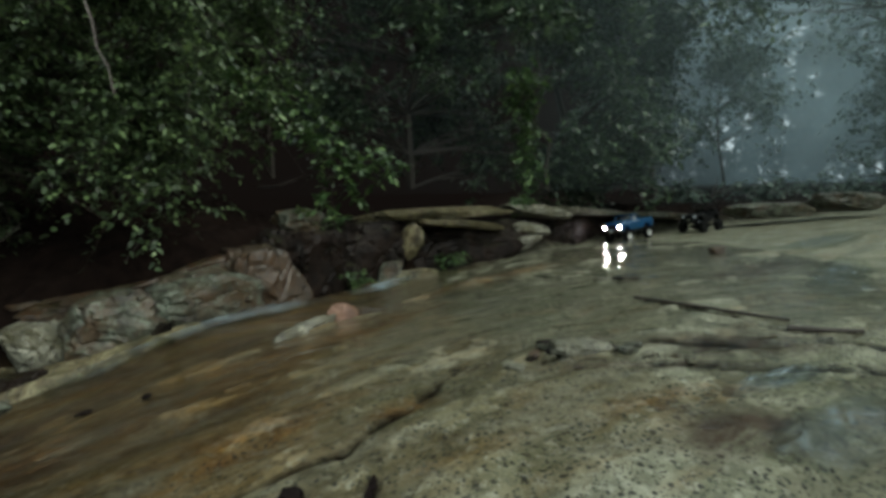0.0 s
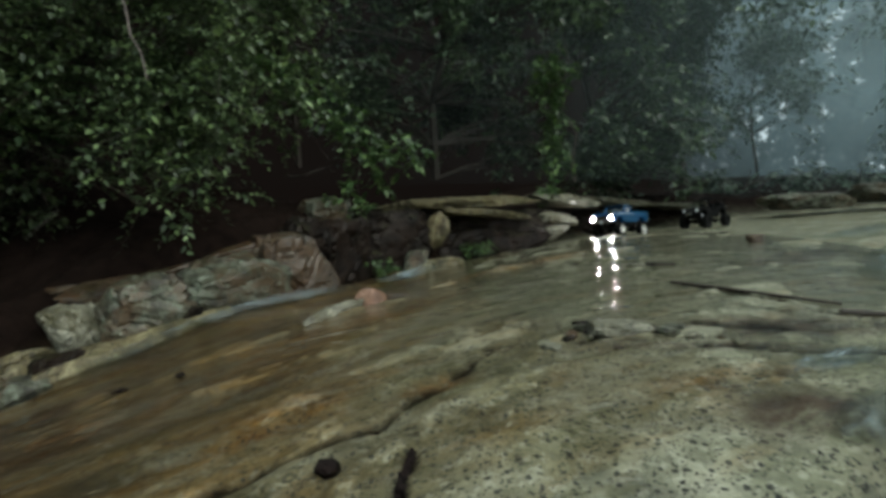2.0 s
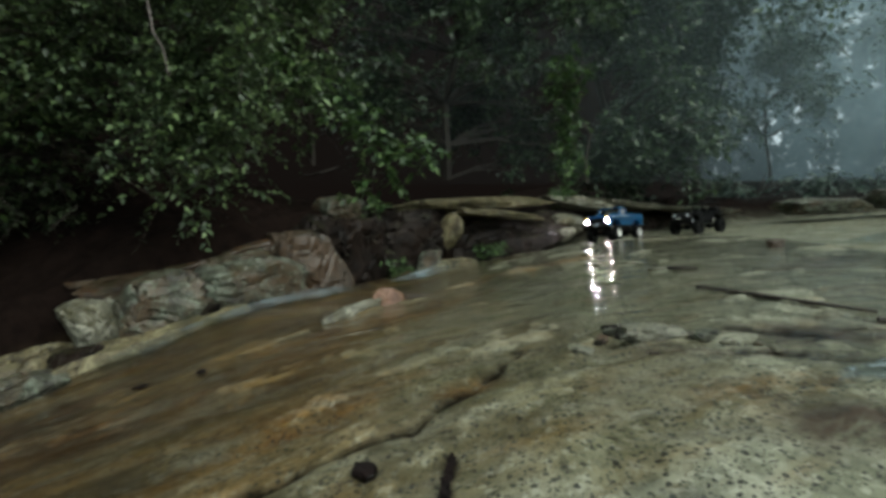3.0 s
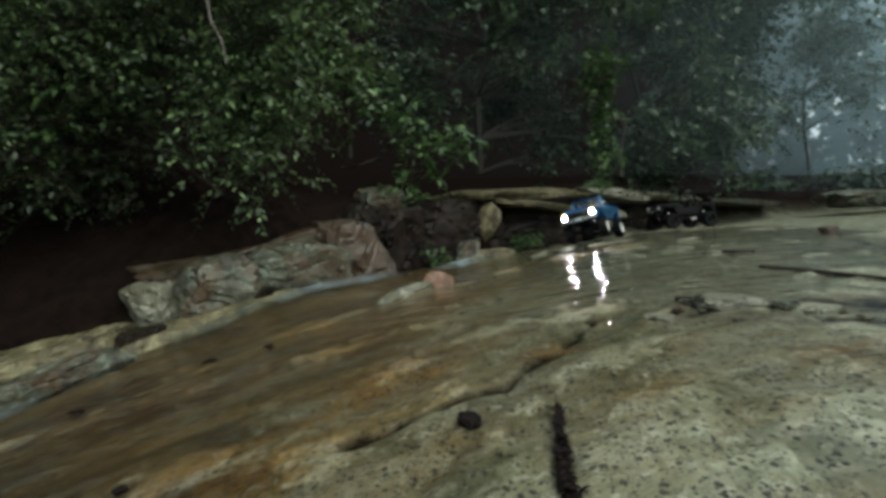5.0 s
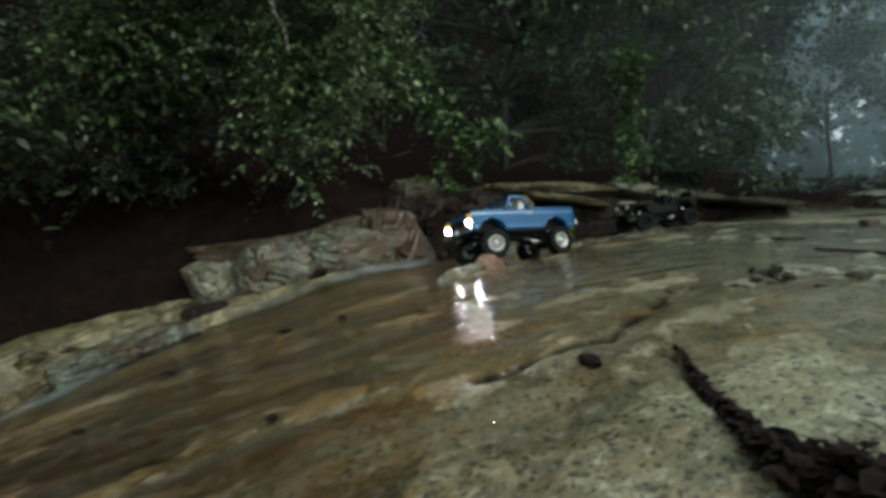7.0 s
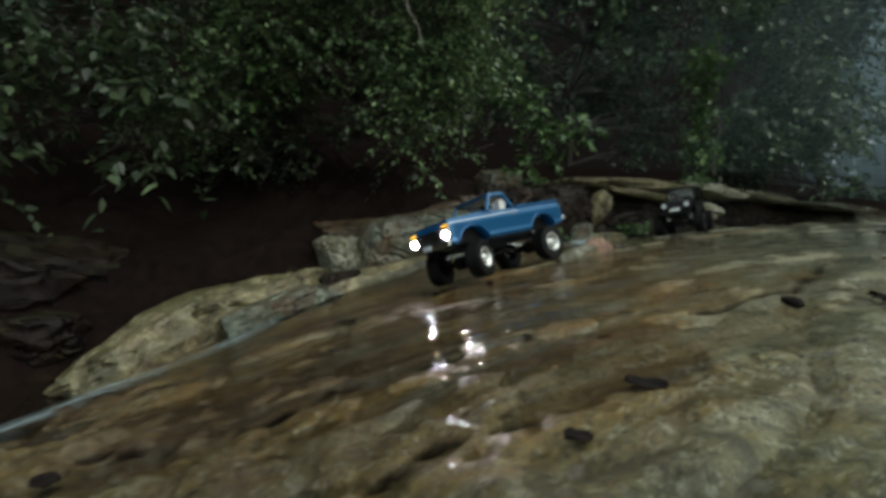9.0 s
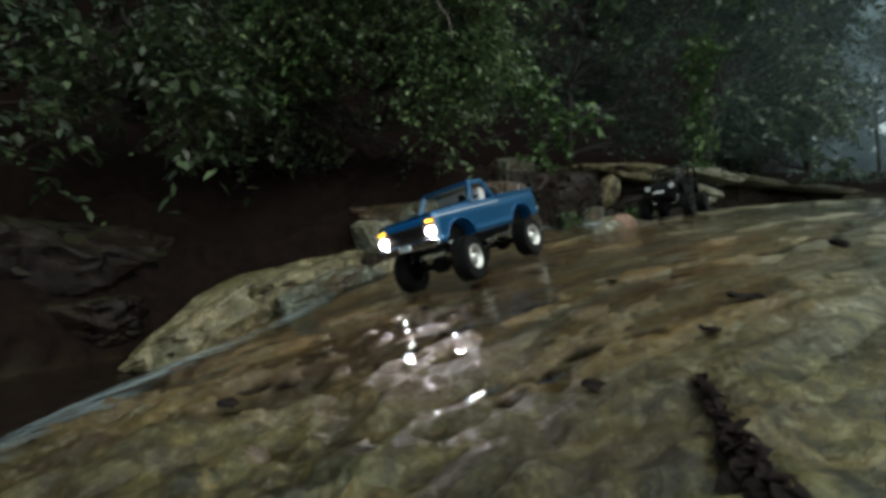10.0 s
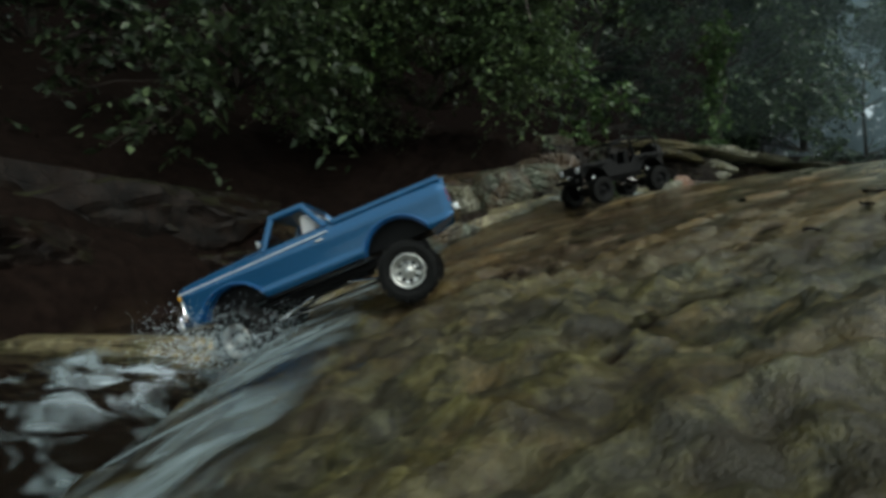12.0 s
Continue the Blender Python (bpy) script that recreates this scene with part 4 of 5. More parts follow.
# the wood behind: crowns above a dark hollow, and one bough that hangs in front of it
plant("tree", (-0.6, 4.8, 1.0), (-0.4, 4.6, 4.0), boughs(5, 26, (-0.4, 4.6, 2.6), (-1.9, 3.6, 1.8), (0.9, 4.4, 3.6), 7, 0.12) + boughs(35, 5, (-0.9, 4.6, 1.6), (-1.9, 3.5, 1.0), (-0.9, 4.2, 1.7), 5) + boughs(65, 12, (-0.2, 5.2, 1.6), (-0.9, 4.7, 1.0), (0.7, 5.3, 2.2), 6), 7, 0.075, LEAF_FAR, 45, "leafy forest tree above a dark hollow", 0.2, 0.05, "tree")
plant("tree", (0.75, 4.75, 0.9), (0.62, 4.4, 2.6), [(0.50 + 0.02 * math.sin(2.3 * k), 4.02 + 0.02 * k, 1.86 - 0.085 * k) for k in range(11)] + [(0.46, 4.0, 1.80), (0.60, 4.05, 1.72), (0.42, 4.0, 1.7)], 7, 0.06, LEAF_BRIGHT, 57, "young tree with one bough hanging before the hollow", 0.12, 0.02, "tree")
plant("tree", (1.2, 5.8, 1.0), (1.0, 5.6, 4.0), boughs(6, 26, (1.2, 5.6, 2.6), (0.5, 4.7, 1.7), (2.0, 5.6, 3.8), 7, 0.12) + boughs(36, 15, (1.3, 5.6, 1.2), (0.75, 4.75, 0.82), (2.1, 5.5, 1.6), 6, 0.15), 7, 0.075, LEAF_FAR, 46, "leafy forest tree behind the ledge", 0.2, 0.05, "tree")
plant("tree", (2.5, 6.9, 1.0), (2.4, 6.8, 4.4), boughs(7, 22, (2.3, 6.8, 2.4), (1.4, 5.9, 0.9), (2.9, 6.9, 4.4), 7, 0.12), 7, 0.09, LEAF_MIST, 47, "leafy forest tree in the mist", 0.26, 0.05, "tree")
# its high clump grid is an unseen canopy, added to shade the left bank
plant("tree", (-3.3, 3.6, 1.3), (-3.0, 3.4, 4.0), boughs(8, 16, (-2.9, 3.4, 2.0), (-4.2, 2.3, 1.1), (-1.5, 3.3, 3.4), 6) + clump_grid(18, 90, (-4.2, -0.4, 2.5), (-0.9, 3.2, 3.6)), 6, 0.075, LEAF_FAR, 48, "leafy forest tree above the bank, with an added unseen canopy", 0.22, 0.05, "tree")
plant("tree", (-4.2, 1.6, 1.2), (-4.0, 1.4, 3.4), boughs(9, 20, (-4.1, 1.5, 1.7), (-5.0, 0.2, 0.7), (-3.2, 2.0, 3.0), 6), 6, 0.08, LEAF_FAR, 49, "leafy forest tree behind the pool", 0.24, 0.05, "tree")
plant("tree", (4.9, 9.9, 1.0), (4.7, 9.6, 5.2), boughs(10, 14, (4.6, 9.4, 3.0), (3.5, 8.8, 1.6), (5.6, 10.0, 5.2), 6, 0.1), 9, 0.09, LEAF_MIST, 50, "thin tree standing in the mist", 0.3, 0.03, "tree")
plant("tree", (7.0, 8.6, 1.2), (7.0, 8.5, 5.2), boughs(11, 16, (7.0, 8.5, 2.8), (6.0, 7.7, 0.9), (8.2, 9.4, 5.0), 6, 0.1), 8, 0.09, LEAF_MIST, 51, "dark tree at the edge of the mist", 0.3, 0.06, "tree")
plant("tree", (6.7, 7.0, 1.0), (6.2, 6.6, 4.6), boughs(19, 9, (5.2, 6.6, 4.2), (2.4, 5.6, 2.9), (4.4, 6.4, 3.5), 6, 0.1), 6, 0.085, LEAF_FAR, 58, "slender tree whose boughs overhang the gap", 0.22, 0.035, "tree")
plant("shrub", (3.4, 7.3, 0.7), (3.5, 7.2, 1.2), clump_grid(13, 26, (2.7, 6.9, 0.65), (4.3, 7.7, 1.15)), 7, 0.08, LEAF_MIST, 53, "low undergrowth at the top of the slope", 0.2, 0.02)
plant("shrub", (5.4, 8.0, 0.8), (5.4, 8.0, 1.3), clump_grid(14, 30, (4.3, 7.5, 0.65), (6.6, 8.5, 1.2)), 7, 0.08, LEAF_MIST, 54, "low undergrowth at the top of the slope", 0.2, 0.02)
plant("fern_tuft", (-0.16, 3.12, 0.34), (-0.16, 3.12, 0.38), clump_grid(15, 10, (-0.26, 3.06, 0.34), (-0.06, 3.18, 0.37)), 7, 0.022, LEAF_BRIGHT, 55, "patch of moss and grass under the ledge", 0.05, 0.003, "plant")
plant("fern_tuft", (-0.6, 2.52, 0.26), (-0.6, 2.52, 0.3), clump_grid(16, 7, (-0.68, 2.46, 0.26), (-0.54, 2.58, 0.3)), 6, 0.02, LEAF_BRIGHT, 56, "small green tuft beside the cascade", 0.04, 0.003, "plant")
plant("fern_tuft", (0.42, 3.92, 0.7), (0.42, 3.92, 0.75), clump_grid(12, 10, (0.36, 3.84, 0.72), (0.5, 3.98, 0.78)), 6, 0.028, LEAF_BRIGHT, 52, "small green tuft on the ledge", 0.06, 0.003, "plant")


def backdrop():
    """A glowing wall painted as far forest and mist, dark on one side, blue-grey where the valley opens."""
    m, nt, p = material("glowing_forest_mist")
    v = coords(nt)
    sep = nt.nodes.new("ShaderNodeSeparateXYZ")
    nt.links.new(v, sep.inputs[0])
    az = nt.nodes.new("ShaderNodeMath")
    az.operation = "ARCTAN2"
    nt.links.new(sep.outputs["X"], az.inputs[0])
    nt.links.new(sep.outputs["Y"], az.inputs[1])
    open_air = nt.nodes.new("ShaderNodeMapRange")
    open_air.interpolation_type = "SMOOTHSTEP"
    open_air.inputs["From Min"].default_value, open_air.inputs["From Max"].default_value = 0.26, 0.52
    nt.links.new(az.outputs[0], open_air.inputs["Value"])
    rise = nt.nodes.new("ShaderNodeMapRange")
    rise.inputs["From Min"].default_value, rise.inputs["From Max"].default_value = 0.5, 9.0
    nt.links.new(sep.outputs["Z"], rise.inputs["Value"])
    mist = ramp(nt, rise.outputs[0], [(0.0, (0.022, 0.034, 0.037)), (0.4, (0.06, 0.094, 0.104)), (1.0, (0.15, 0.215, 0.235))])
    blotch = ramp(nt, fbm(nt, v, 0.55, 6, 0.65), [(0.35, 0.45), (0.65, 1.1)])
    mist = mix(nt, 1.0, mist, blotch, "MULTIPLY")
    # painted bright specks for sky between far leaves
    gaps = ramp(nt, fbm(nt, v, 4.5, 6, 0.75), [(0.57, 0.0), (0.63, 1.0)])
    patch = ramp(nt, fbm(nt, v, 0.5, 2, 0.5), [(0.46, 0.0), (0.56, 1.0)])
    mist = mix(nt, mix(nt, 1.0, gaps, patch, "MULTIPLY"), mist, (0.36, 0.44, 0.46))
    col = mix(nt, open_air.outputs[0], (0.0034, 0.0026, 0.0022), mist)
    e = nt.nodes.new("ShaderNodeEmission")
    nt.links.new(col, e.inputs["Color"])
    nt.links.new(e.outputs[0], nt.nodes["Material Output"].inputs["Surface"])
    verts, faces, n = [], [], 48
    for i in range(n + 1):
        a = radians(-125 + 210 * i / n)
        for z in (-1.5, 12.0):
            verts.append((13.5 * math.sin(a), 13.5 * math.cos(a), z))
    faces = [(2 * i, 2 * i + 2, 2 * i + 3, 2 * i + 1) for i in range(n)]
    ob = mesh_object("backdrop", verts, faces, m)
    tagged(ob, "glowing wall painted as far dark forest fading into blue-grey mist", "backdrop", kind="structure")


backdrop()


def mist_sheet(a, b, low, high, dense, label):
    """An upright, slightly bellied sheet standing for mist from a to b, thin at both ends, at its foot and towards the
    shade.
    """
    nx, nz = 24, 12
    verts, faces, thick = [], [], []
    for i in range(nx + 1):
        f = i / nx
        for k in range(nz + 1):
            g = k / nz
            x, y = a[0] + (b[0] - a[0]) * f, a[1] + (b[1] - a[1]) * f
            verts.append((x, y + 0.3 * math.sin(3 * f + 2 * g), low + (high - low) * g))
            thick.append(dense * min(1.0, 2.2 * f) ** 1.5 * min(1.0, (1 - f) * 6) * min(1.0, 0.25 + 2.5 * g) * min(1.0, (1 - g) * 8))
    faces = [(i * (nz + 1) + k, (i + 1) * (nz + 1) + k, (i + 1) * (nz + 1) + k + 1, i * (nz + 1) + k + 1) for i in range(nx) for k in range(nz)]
    ob = mesh_object("mist_sheet", verts, faces, MIST, smooth=True)
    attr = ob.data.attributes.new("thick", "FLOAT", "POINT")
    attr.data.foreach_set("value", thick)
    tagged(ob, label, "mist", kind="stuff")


# three pale sheets veil the trees behind them with painted haze
mist_sheet((-2.2, 3.3), (8.0, 5.6), 0.85, 6.0, 0.12, "thin pale sheet that paints haze before the trees")
mist_sheet((0.9, 5.9), (9.0, 7.6), 0.7, 7.5, 0.17, "pale sheet standing for mist between the trees")
mist_sheet((2.4, 7.5), (10.5, 9.6), 0.6, 8.0, 0.27, "dense pale sheet standing for mist over the valley")


# ---------- water ----------
def water_strip(name, line, mat, label, seed, rise=0.012):
    """Running water laid over the rock along a line of (x, y, half width)."""
    rng = random.Random(seed)
    verts, faces, across = [], [], 9
    pts = []
    for (x0, y0, w0), (x1, y1, w1) in zip(line, line[1:]):
        for k in range(12):
            f = k / 12
            pts.append((x0 + (x1 - x0) * f, y0 + (y1 - y0) * f, w0 + (w1 - w0) * f))
    for i, (x, y, w) in enumerate(pts):
        j = min(i + 1, len(pts) - 1)
        dx, dy = (pts[j][0] - pts[max(0, j - 1)][0], pts[j][1] - pts[max(0, j - 1)][1])
        d = math.hypot(dx, dy) or 1
        for k in range(across):
            s = (k / (across - 1) * 2 - 1) * w * (1 + 0.3 * noise.noise((x * 6, y * 6, seed)))
            px, py = x - dy / d * s, y + dx / d * s
            z = float(ground_height(np.array(px), np.array(py))[0]) if abs(s) < 9 else 0
            z = min(z, height(x, y) + 0.03)
            verts.append((px, py, z + rise * (1 - (s / w) ** 2) + 0.004 * noise.noise((px * 14, py * 14, 3)) + 0.010))
    for i in range(len(pts) - 1):
        for k in range(across - 1):
            a = i * across + k
            faces.append((a, a + 1, a + across + 1, a + across))
    ob = mesh_object(name, verts, faces, mat, smooth=True)
    attr = ob.data.attributes.new("thick", "FLOAT", "POINT")
    last = len(pts) - 1
    attr.data.foreach_set("value", [(1 - (2 * k / (across - 1) - 1) ** 2) * min(1.0, i / 8, (last - i) / 8) for i in range(len(pts)) for k in range(across)])
    return tagged(ob, label, "water", kind="structure")


water_strip("stream_water", [(-0.62, 2.1, 0.05), (-0.8, 1.9, 0.09), (-0.95, 1.7, 0.12), (-1.12, 1.42, 0.10), (-1.25, 1.2, 0.05)], FOAM_CHANNEL, "thin running water at the foot of the bank", 1)
water_strip("cascade_water", [(-0.36, 2.74, 0.06), (-0.45, 2.5, 0.10), (-0.6, 2.25, 0.05)], FOAM_EDGE, "white water tumbling down the head of the channel", 4)
# rills on the right, with the sky's reflection drawn as foam
for k, line in enumerate((((1.6, 2.0, 0.05), (1.2, 1.5, 0.08), (0.95, 1.1, 0.06)), ((0.62, 0.70, 0.02), (0.5, 0.63, 0.03), (0.40, 0.58, 0.02)),
                          ((0.66, 0.58, 0.04), (0.5, 0.49, 0.05), (0.40, 0.40, 0.03)), ((2.6, 3.4, 0.1), (2.0, 2.8, 0.12), (1.5, 2.3, 0.08)))):
    water_strip("rill_glare_water", line, GLARE_RILL, "rill of water on the granite, its sky glare painted as pale foam", 10 + k, 0.004)
water_strip("edge_water", [(-1.42, 1.02, 0.05), (-1.54, 0.72, 0.09), (-1.55, 0.45, 0.11), (-1.5, 0.1, 0.12), (-1.41, -0.25, 0.12), (-1.32, -0.6, 0.10), (-1.25, -0.95, 0.08)], FOAM_RIM, "thin sheet of water pouring over the rim of the slope", 2, 0.008)


def water_film():
    """A film of water over the slab; the rock's relief stands out of it in dry patches."""
    xs, ys = np.arange(-1.66, 1.5, 0.02), np.arange(-0.5, 4.4, 0.02)
    gx, gy = np.meshgrid(xs, ys)
    s, _ = foot_distance(gx, gy)
    z = slab(gx, gy) + 0.002 * smooth(0.25, -0.4, gx) + 0.003 * smooth(0.6, 1.3, gy) - 0.012 * smooth(0.25, -0.2, gy) + 0.004 * np.exp(-((gx - 0.18) / 0.22) ** 2 - ((gy - 0.95) / 0.4) ** 2)
    for j in range(len(ys)):
        for i in range(len(xs)):
            z[j, i] += 0.002 * noise.fractal((gx[j, i] * 3, gy[j, i] * 3, 4.0), 1.0, 2.0, 3)
    n = len(xs)
    verts = [(float(a), float(b), float(c)) for a, b, c in zip(gx.ravel(), gy.ravel(), z.ravel())]
    faces = [(j * n + i, j * n + i + 1, (j + 1) * n + i + 1, (j + 1) * n + i) for j in range(len(ys) - 1) for i in range(n - 1) if s[j, i] < 0.02]
    ob = mesh_object("water_film", verts, faces, WATER_FILM, smooth=True)
    tagged(ob, "thin clear film of water running down the granite", "water", kind="structure")


water_film()


def pool():
    m, nt, p = material("dark_pool_water")
    v = coords(nt, (1, 2.5, 1), (0, 0, 20))
    p.inputs["Base Color"].default_value = (0.012, 0.008, 0.006, 1)
    p.inputs["Roughness"].default_value = 0.12
    bump(nt, p, fbm(nt, v, 9, 4, 0.5, 0.6), 0.35, 0.03)
    verts = [(-4.0, -4.0, -0.235), (-1.3, -4.0, -0.235), (-1.3, 1.1, -0.235), (-4.0, 1.1, -0.235)]
    tagged(mesh_object("pool_water", verts, [(0, 1, 2, 3)], m), "still dark brown pool at the foot of the slope", "water", kind="structure")
    bm = bmesh.new()
    bmesh.ops.create_grid(bm, x_segments=40, y_segments=60, size=0.5)
    for q in bm.verts:
        x, y = q.co.x * 0.62, q.co.y * 1.0
        q.co = Vector((x, y, 0.022 * noise.fractal((x * 6, y * 4, 1), 1.0, 2.0, 3)))
    rim = [(1 - (2 * q.co.x / 0.62) ** 2) * (1 - (2 * q.co.y / 1.0) ** 2) for q in bm.verts]
    ob = part("rapid_foam", bm, FOAM_RAPID, smooth=True)
    attr = ob.data.attributes.new("thick", "FLOAT", "POINT")
    attr.data.foreach_set("value", [min(1.0, 2.5 * max(0.0, q)) for q in rim])
    ob.location = (-1.80, -0.48, -0.215)
    tagged(ob, "torn white foam where the slope meets the pool", "water", kind="structure")


pool()


# ---------- vehicles ----------
R_WHEEL, HALF_BASE = 0.0575, 0.162


def wheel(parent, at, side, rim_mat, spokes=8):
    """A model wheel: lugged tyre, dished rim with holes. Its axle is y."""
    bm = bmesh.new()
    segs, prof = 36, [(0.030, 0.019), (0.044, 0.0225), (0.0515, 0.0215), (0.0535, 0.016), (0.0535, -0.016), (0.0515, -0.0215), (0.044, -0.0225), (0.030, -0.019)]
    rings = []
    for i in range(segs):
        a = 2 * math.pi * i / segs
        rings.append([bm.verts.new((r * math.sin(a), y, r * math.cos(a))) for r, y in prof])
    for i in range(segs):
        for k in range(len(prof)):
            q = (k + 1) % len(prof)
            bm.faces.new((rings[i][k], rings[i][q], rings[(i + 1) % segs][q], rings[(i + 1) % segs][k]))
    body_bm, bm = bm, bmesh.new()
    for i in range(20):
        for row, sy in ((0, 0.0135), (0.5, -0.0135)):
            a = 360 * (i + row) / 20
            m = pose(0, 0, 0, 0, a, 0)
            bm2 = bmesh.new()
            bmesh.ops.create_cube(bm2, size=1.0, matrix=m @ pose(0, sy, 0.0538, 0, 0, 18 if sy > 0 else -18) @ Matrix.Diagonal((0.009, 0.015, 0.005, 1)))
            merge(bm, bm2)
    hub = new("wheel")
    hub.parent = parent
    hub.matrix_basis = pose(*at)
    part("tyre", body_bm, RUBBER, hub)
    tagged(part("tread", bm, RUBBER, hub), kind="stuff")
    bm = bmesh.new()
    out = side
    prof = [(0.0308, 0.020 * out), (0.0312, 0.0235 * out), (0.0285, 0.023 * out), (0.025, 0.016 * out), (0.0235, 0.012 * out), (0.0105, 0.011 * out), (0.009, 0.019 * out), (0.0, 0.020 * out)]
    rings = []
    for i in range(32):
        a = 2 * math.pi * i / 32
        rings.append([bm.verts.new((r * math.sin(a), y, r * math.cos(a))) for r, y in prof[:-1]])
    tip = bm.verts.new((0, prof[-1][1], 0))
    for i in range(32):
        n = (i + 1) % 32
        for k in range(len(prof) - 2):
            bm.faces.new((rings[i][k], rings[i][k + 1], rings[n][k + 1], rings[n][k]))
        bm.faces.new((rings[i][-1], tip, rings[n][-1]))
    part("rim", bm, rim_mat, hub, smooth=True)
    bm = bmesh.new()
    for i in range(spokes):
        a = 2 * math.pi * i / spokes
        tube(0.0036, 0.0036, 0.004, (0.0172 * math.sin(a), 0.0126 * out, 0.0172 * math.cos(a)), (90, 0, 0), 10, 0, bm)
    part("rim_holes", bm, BLACK, hub)
    return hub


def arch(cx, r, z0, bottom, n=9):
    """Points of a wheel arch from rear to front along the lower edge."""
    a0 = math.asin(max(-1, min(1, (bottom - z0) / r)))
    return [(cx - r * math.cos(a0 + (math.pi - 2 * a0) * i / n), z0 + r * math.sin(a0 + (math.pi - 2 * a0) * i / n)) for i in range(n + 1)]


def body_side(s, low):
    """One whole side from tail to nose: bulged, creased near the sill and at the shoulder, cut out over the wheels."""
    xs = np.concatenate([np.linspace(-0.277, 0.244, 105), [0.248, 0.2505]])
    bm, cols, rows = bmesh.new(), [], 18
    for x in xs:
        foot = low + 0.012 * max(0.0, (-0.23 - x) / 0.047) + 0.008 * max(0.0, (x - 0.23) / 0.02)
        for cx in (-HALF_BASE, HALF_BASE):
            if abs(x - cx) < 0.068:
                foot = max(foot, 0.092 + math.sqrt(0.068 ** 2 - (x - cx) ** 2))
        crown = 0.191 if x < -0.055 else 0.1955 - 0.0085 * max(0.0, (x - 0.07) / 0.18)
        tuck = 0.006 * max(0.0, (x - 0.235) / 0.0155) ** 2 + 0.003 * max(0.0, (-0.262 - x) / 0.015)
        col = []
        for k in range(rows + 1):
            z = foot + (crown - foot) * k / rows
            half = float(np.interp(z, (0.108, 0.116, 0.122, 0.128, 0.15, 0.170, 0.178, 0.184, 0.196), (0.093, 0.0975, 0.1015, 0.0972, 0.0985, 0.1005, 0.0985, 0.0955, 0.0885)))
            col.append(bm.verts.new((float(x), s * (half - tuck), z)))
        col.append(bm.verts.new((float(x), s * 0.080, crown + 0.0008)))
        cols.append(col)
    for c, d in zip(cols, cols[1:]):
        for k in range(rows + 1):
            bm.faces.new((c[k], d[k], d[k + 1], c[k + 1]))
    return bm


def pickup():
    truck = tagged(new("pickup_truck"), "blue model pickup truck with lit headlamps and chunky tyres", "model truck")
    low, belt = 0.112, 0.191
    outline = [(-0.272, 0.128)] + arch(-HALF_BASE, 0.068, 0.092, low) + arch(HALF_BASE, 0.068, 0.092, low) + \
        [(0.247, 0.122), (0.252, 0.15), (0.250, 0.178), (0.235, 0.186), (0.07, 0.196), (0.055, 0.196), (-0.05, 0.196), (-0.062, 0.190), (-0.274, 0.191), (-0.277, 0.18)]
    part("body", extrude_profile(outline, 0.088, 0.086, 0.15, 0.196, 0.003), BLUE_DEEP, truck)
    for s in (1, -1):
        part("side_panel", body_side(s, low), BLUE, truck, "curved blue metallic body side", True)
        part("side_trim", box((0.30, 0.003, 0.0035), (0.10, s * 0.0985, 0.1795), (0, 1.2, 0), 0.001), WHITE_TRIM, truck, "thin pale trim strip")
        part("rocker_trim", box((0.185, 0.006, 0.006), (0.0, s * 0.090, 0.1085), (0, 0, 0), 0.0015), BLACK, truck, "black rocker strip")
        part("mirror", box((0.006, 0.018, 0.014), (0.072, s * 0.108, 0.204), (0, 0, 0), 0.003), CHROME, truck, "chrome door mirror")
        part("arch_lip", arch_lip(s, -HALF_BASE), BLUE_DEEP, truck)
        part("arch_lip", arch_lip(s, HALF_BASE), BLUE_DEEP, truck)
        part("tail_lamp", box((0.004, 0.016, 0.028), (-0.277, s * 0.086, 0.160), (0, 0, 0), 0.001), RED_LENS, truck)
        part("door_handle", box((0.016, 0.004, 0.004), (-0.03, s * 0.1005, 0.172), (0, 0, 0), 0.001), CHROME, truck)
    # cargo bed: rails round a dark floor
    part("bed_floor", box((0.19, 0.165, 0.006), (-0.168, 0, 0.1945), (0, 0, 0), 0.001), BLACK, truck, "black bed liner")
    for s in (1, -1):
        part("bed_rail", box((0.215, 0.012, 0.010), (-0.167, s * 0.088, 0.196), (0, 0, 0), 0.003), BLUE, truck)
    part("tailgate", box((0.008, 0.176, 0.055), (-0.277, 0, 0.168), (0, 0, 0), 0.002), BLUE, truck)
    # cab
    for s in (1, -1):
        bm = bmesh.new()
        for a, b in (((0.078, 0.088, 0.194), (0.044, 0.079, 0.248)), ((-0.046, 0.088, 0.194), (-0.016, 0.079, 0.248)), ((0.044, 0.079, 0.246), (-0.016, 0.079, 0.246))):
            pa, pb = Vector((a[0], s * a[1], a[2])), Vector((b[0], s * b[1], b[2]))
            rod(pa, pb, 0.006, 0.006, 8, bm)
        part("window_frame", bm, BLUE, truck)
    part("roof", box((0.074, 0.164, 0.010), (0.014, 0, 0.249), (0, 0, 0), 0.004), BLUE, truck)
    part("cab_back", box((0.008, 0.16, 0.022), (-0.043, 0, 0.204), (0, 28, 0), 0.002), BLUE, truck)
    part("windscreen", box((0.002, 0.15, 0.058), (0.062, 0, 0.221), (0, -32, 0)), GLASS, truck).visible_shadow = False
    part("rear_window", box((0.002, 0.15, 0.045), (-0.030, 0, 0.224), (0, 28, 0)), GLASS, truck).visible_shadow = False
    part("seat", box((0.03, 0.15, 0.04), (-0.015, 0, 0.21), (0, -12, 0), 0.006), SEAT_WHITE, truck, "pale bench seat")
    part("dashboard", box((0.03, 0.15, 0.012), (0.062, 0, 0.199), (0, 0, 0), 0.003), BLACK, truck)
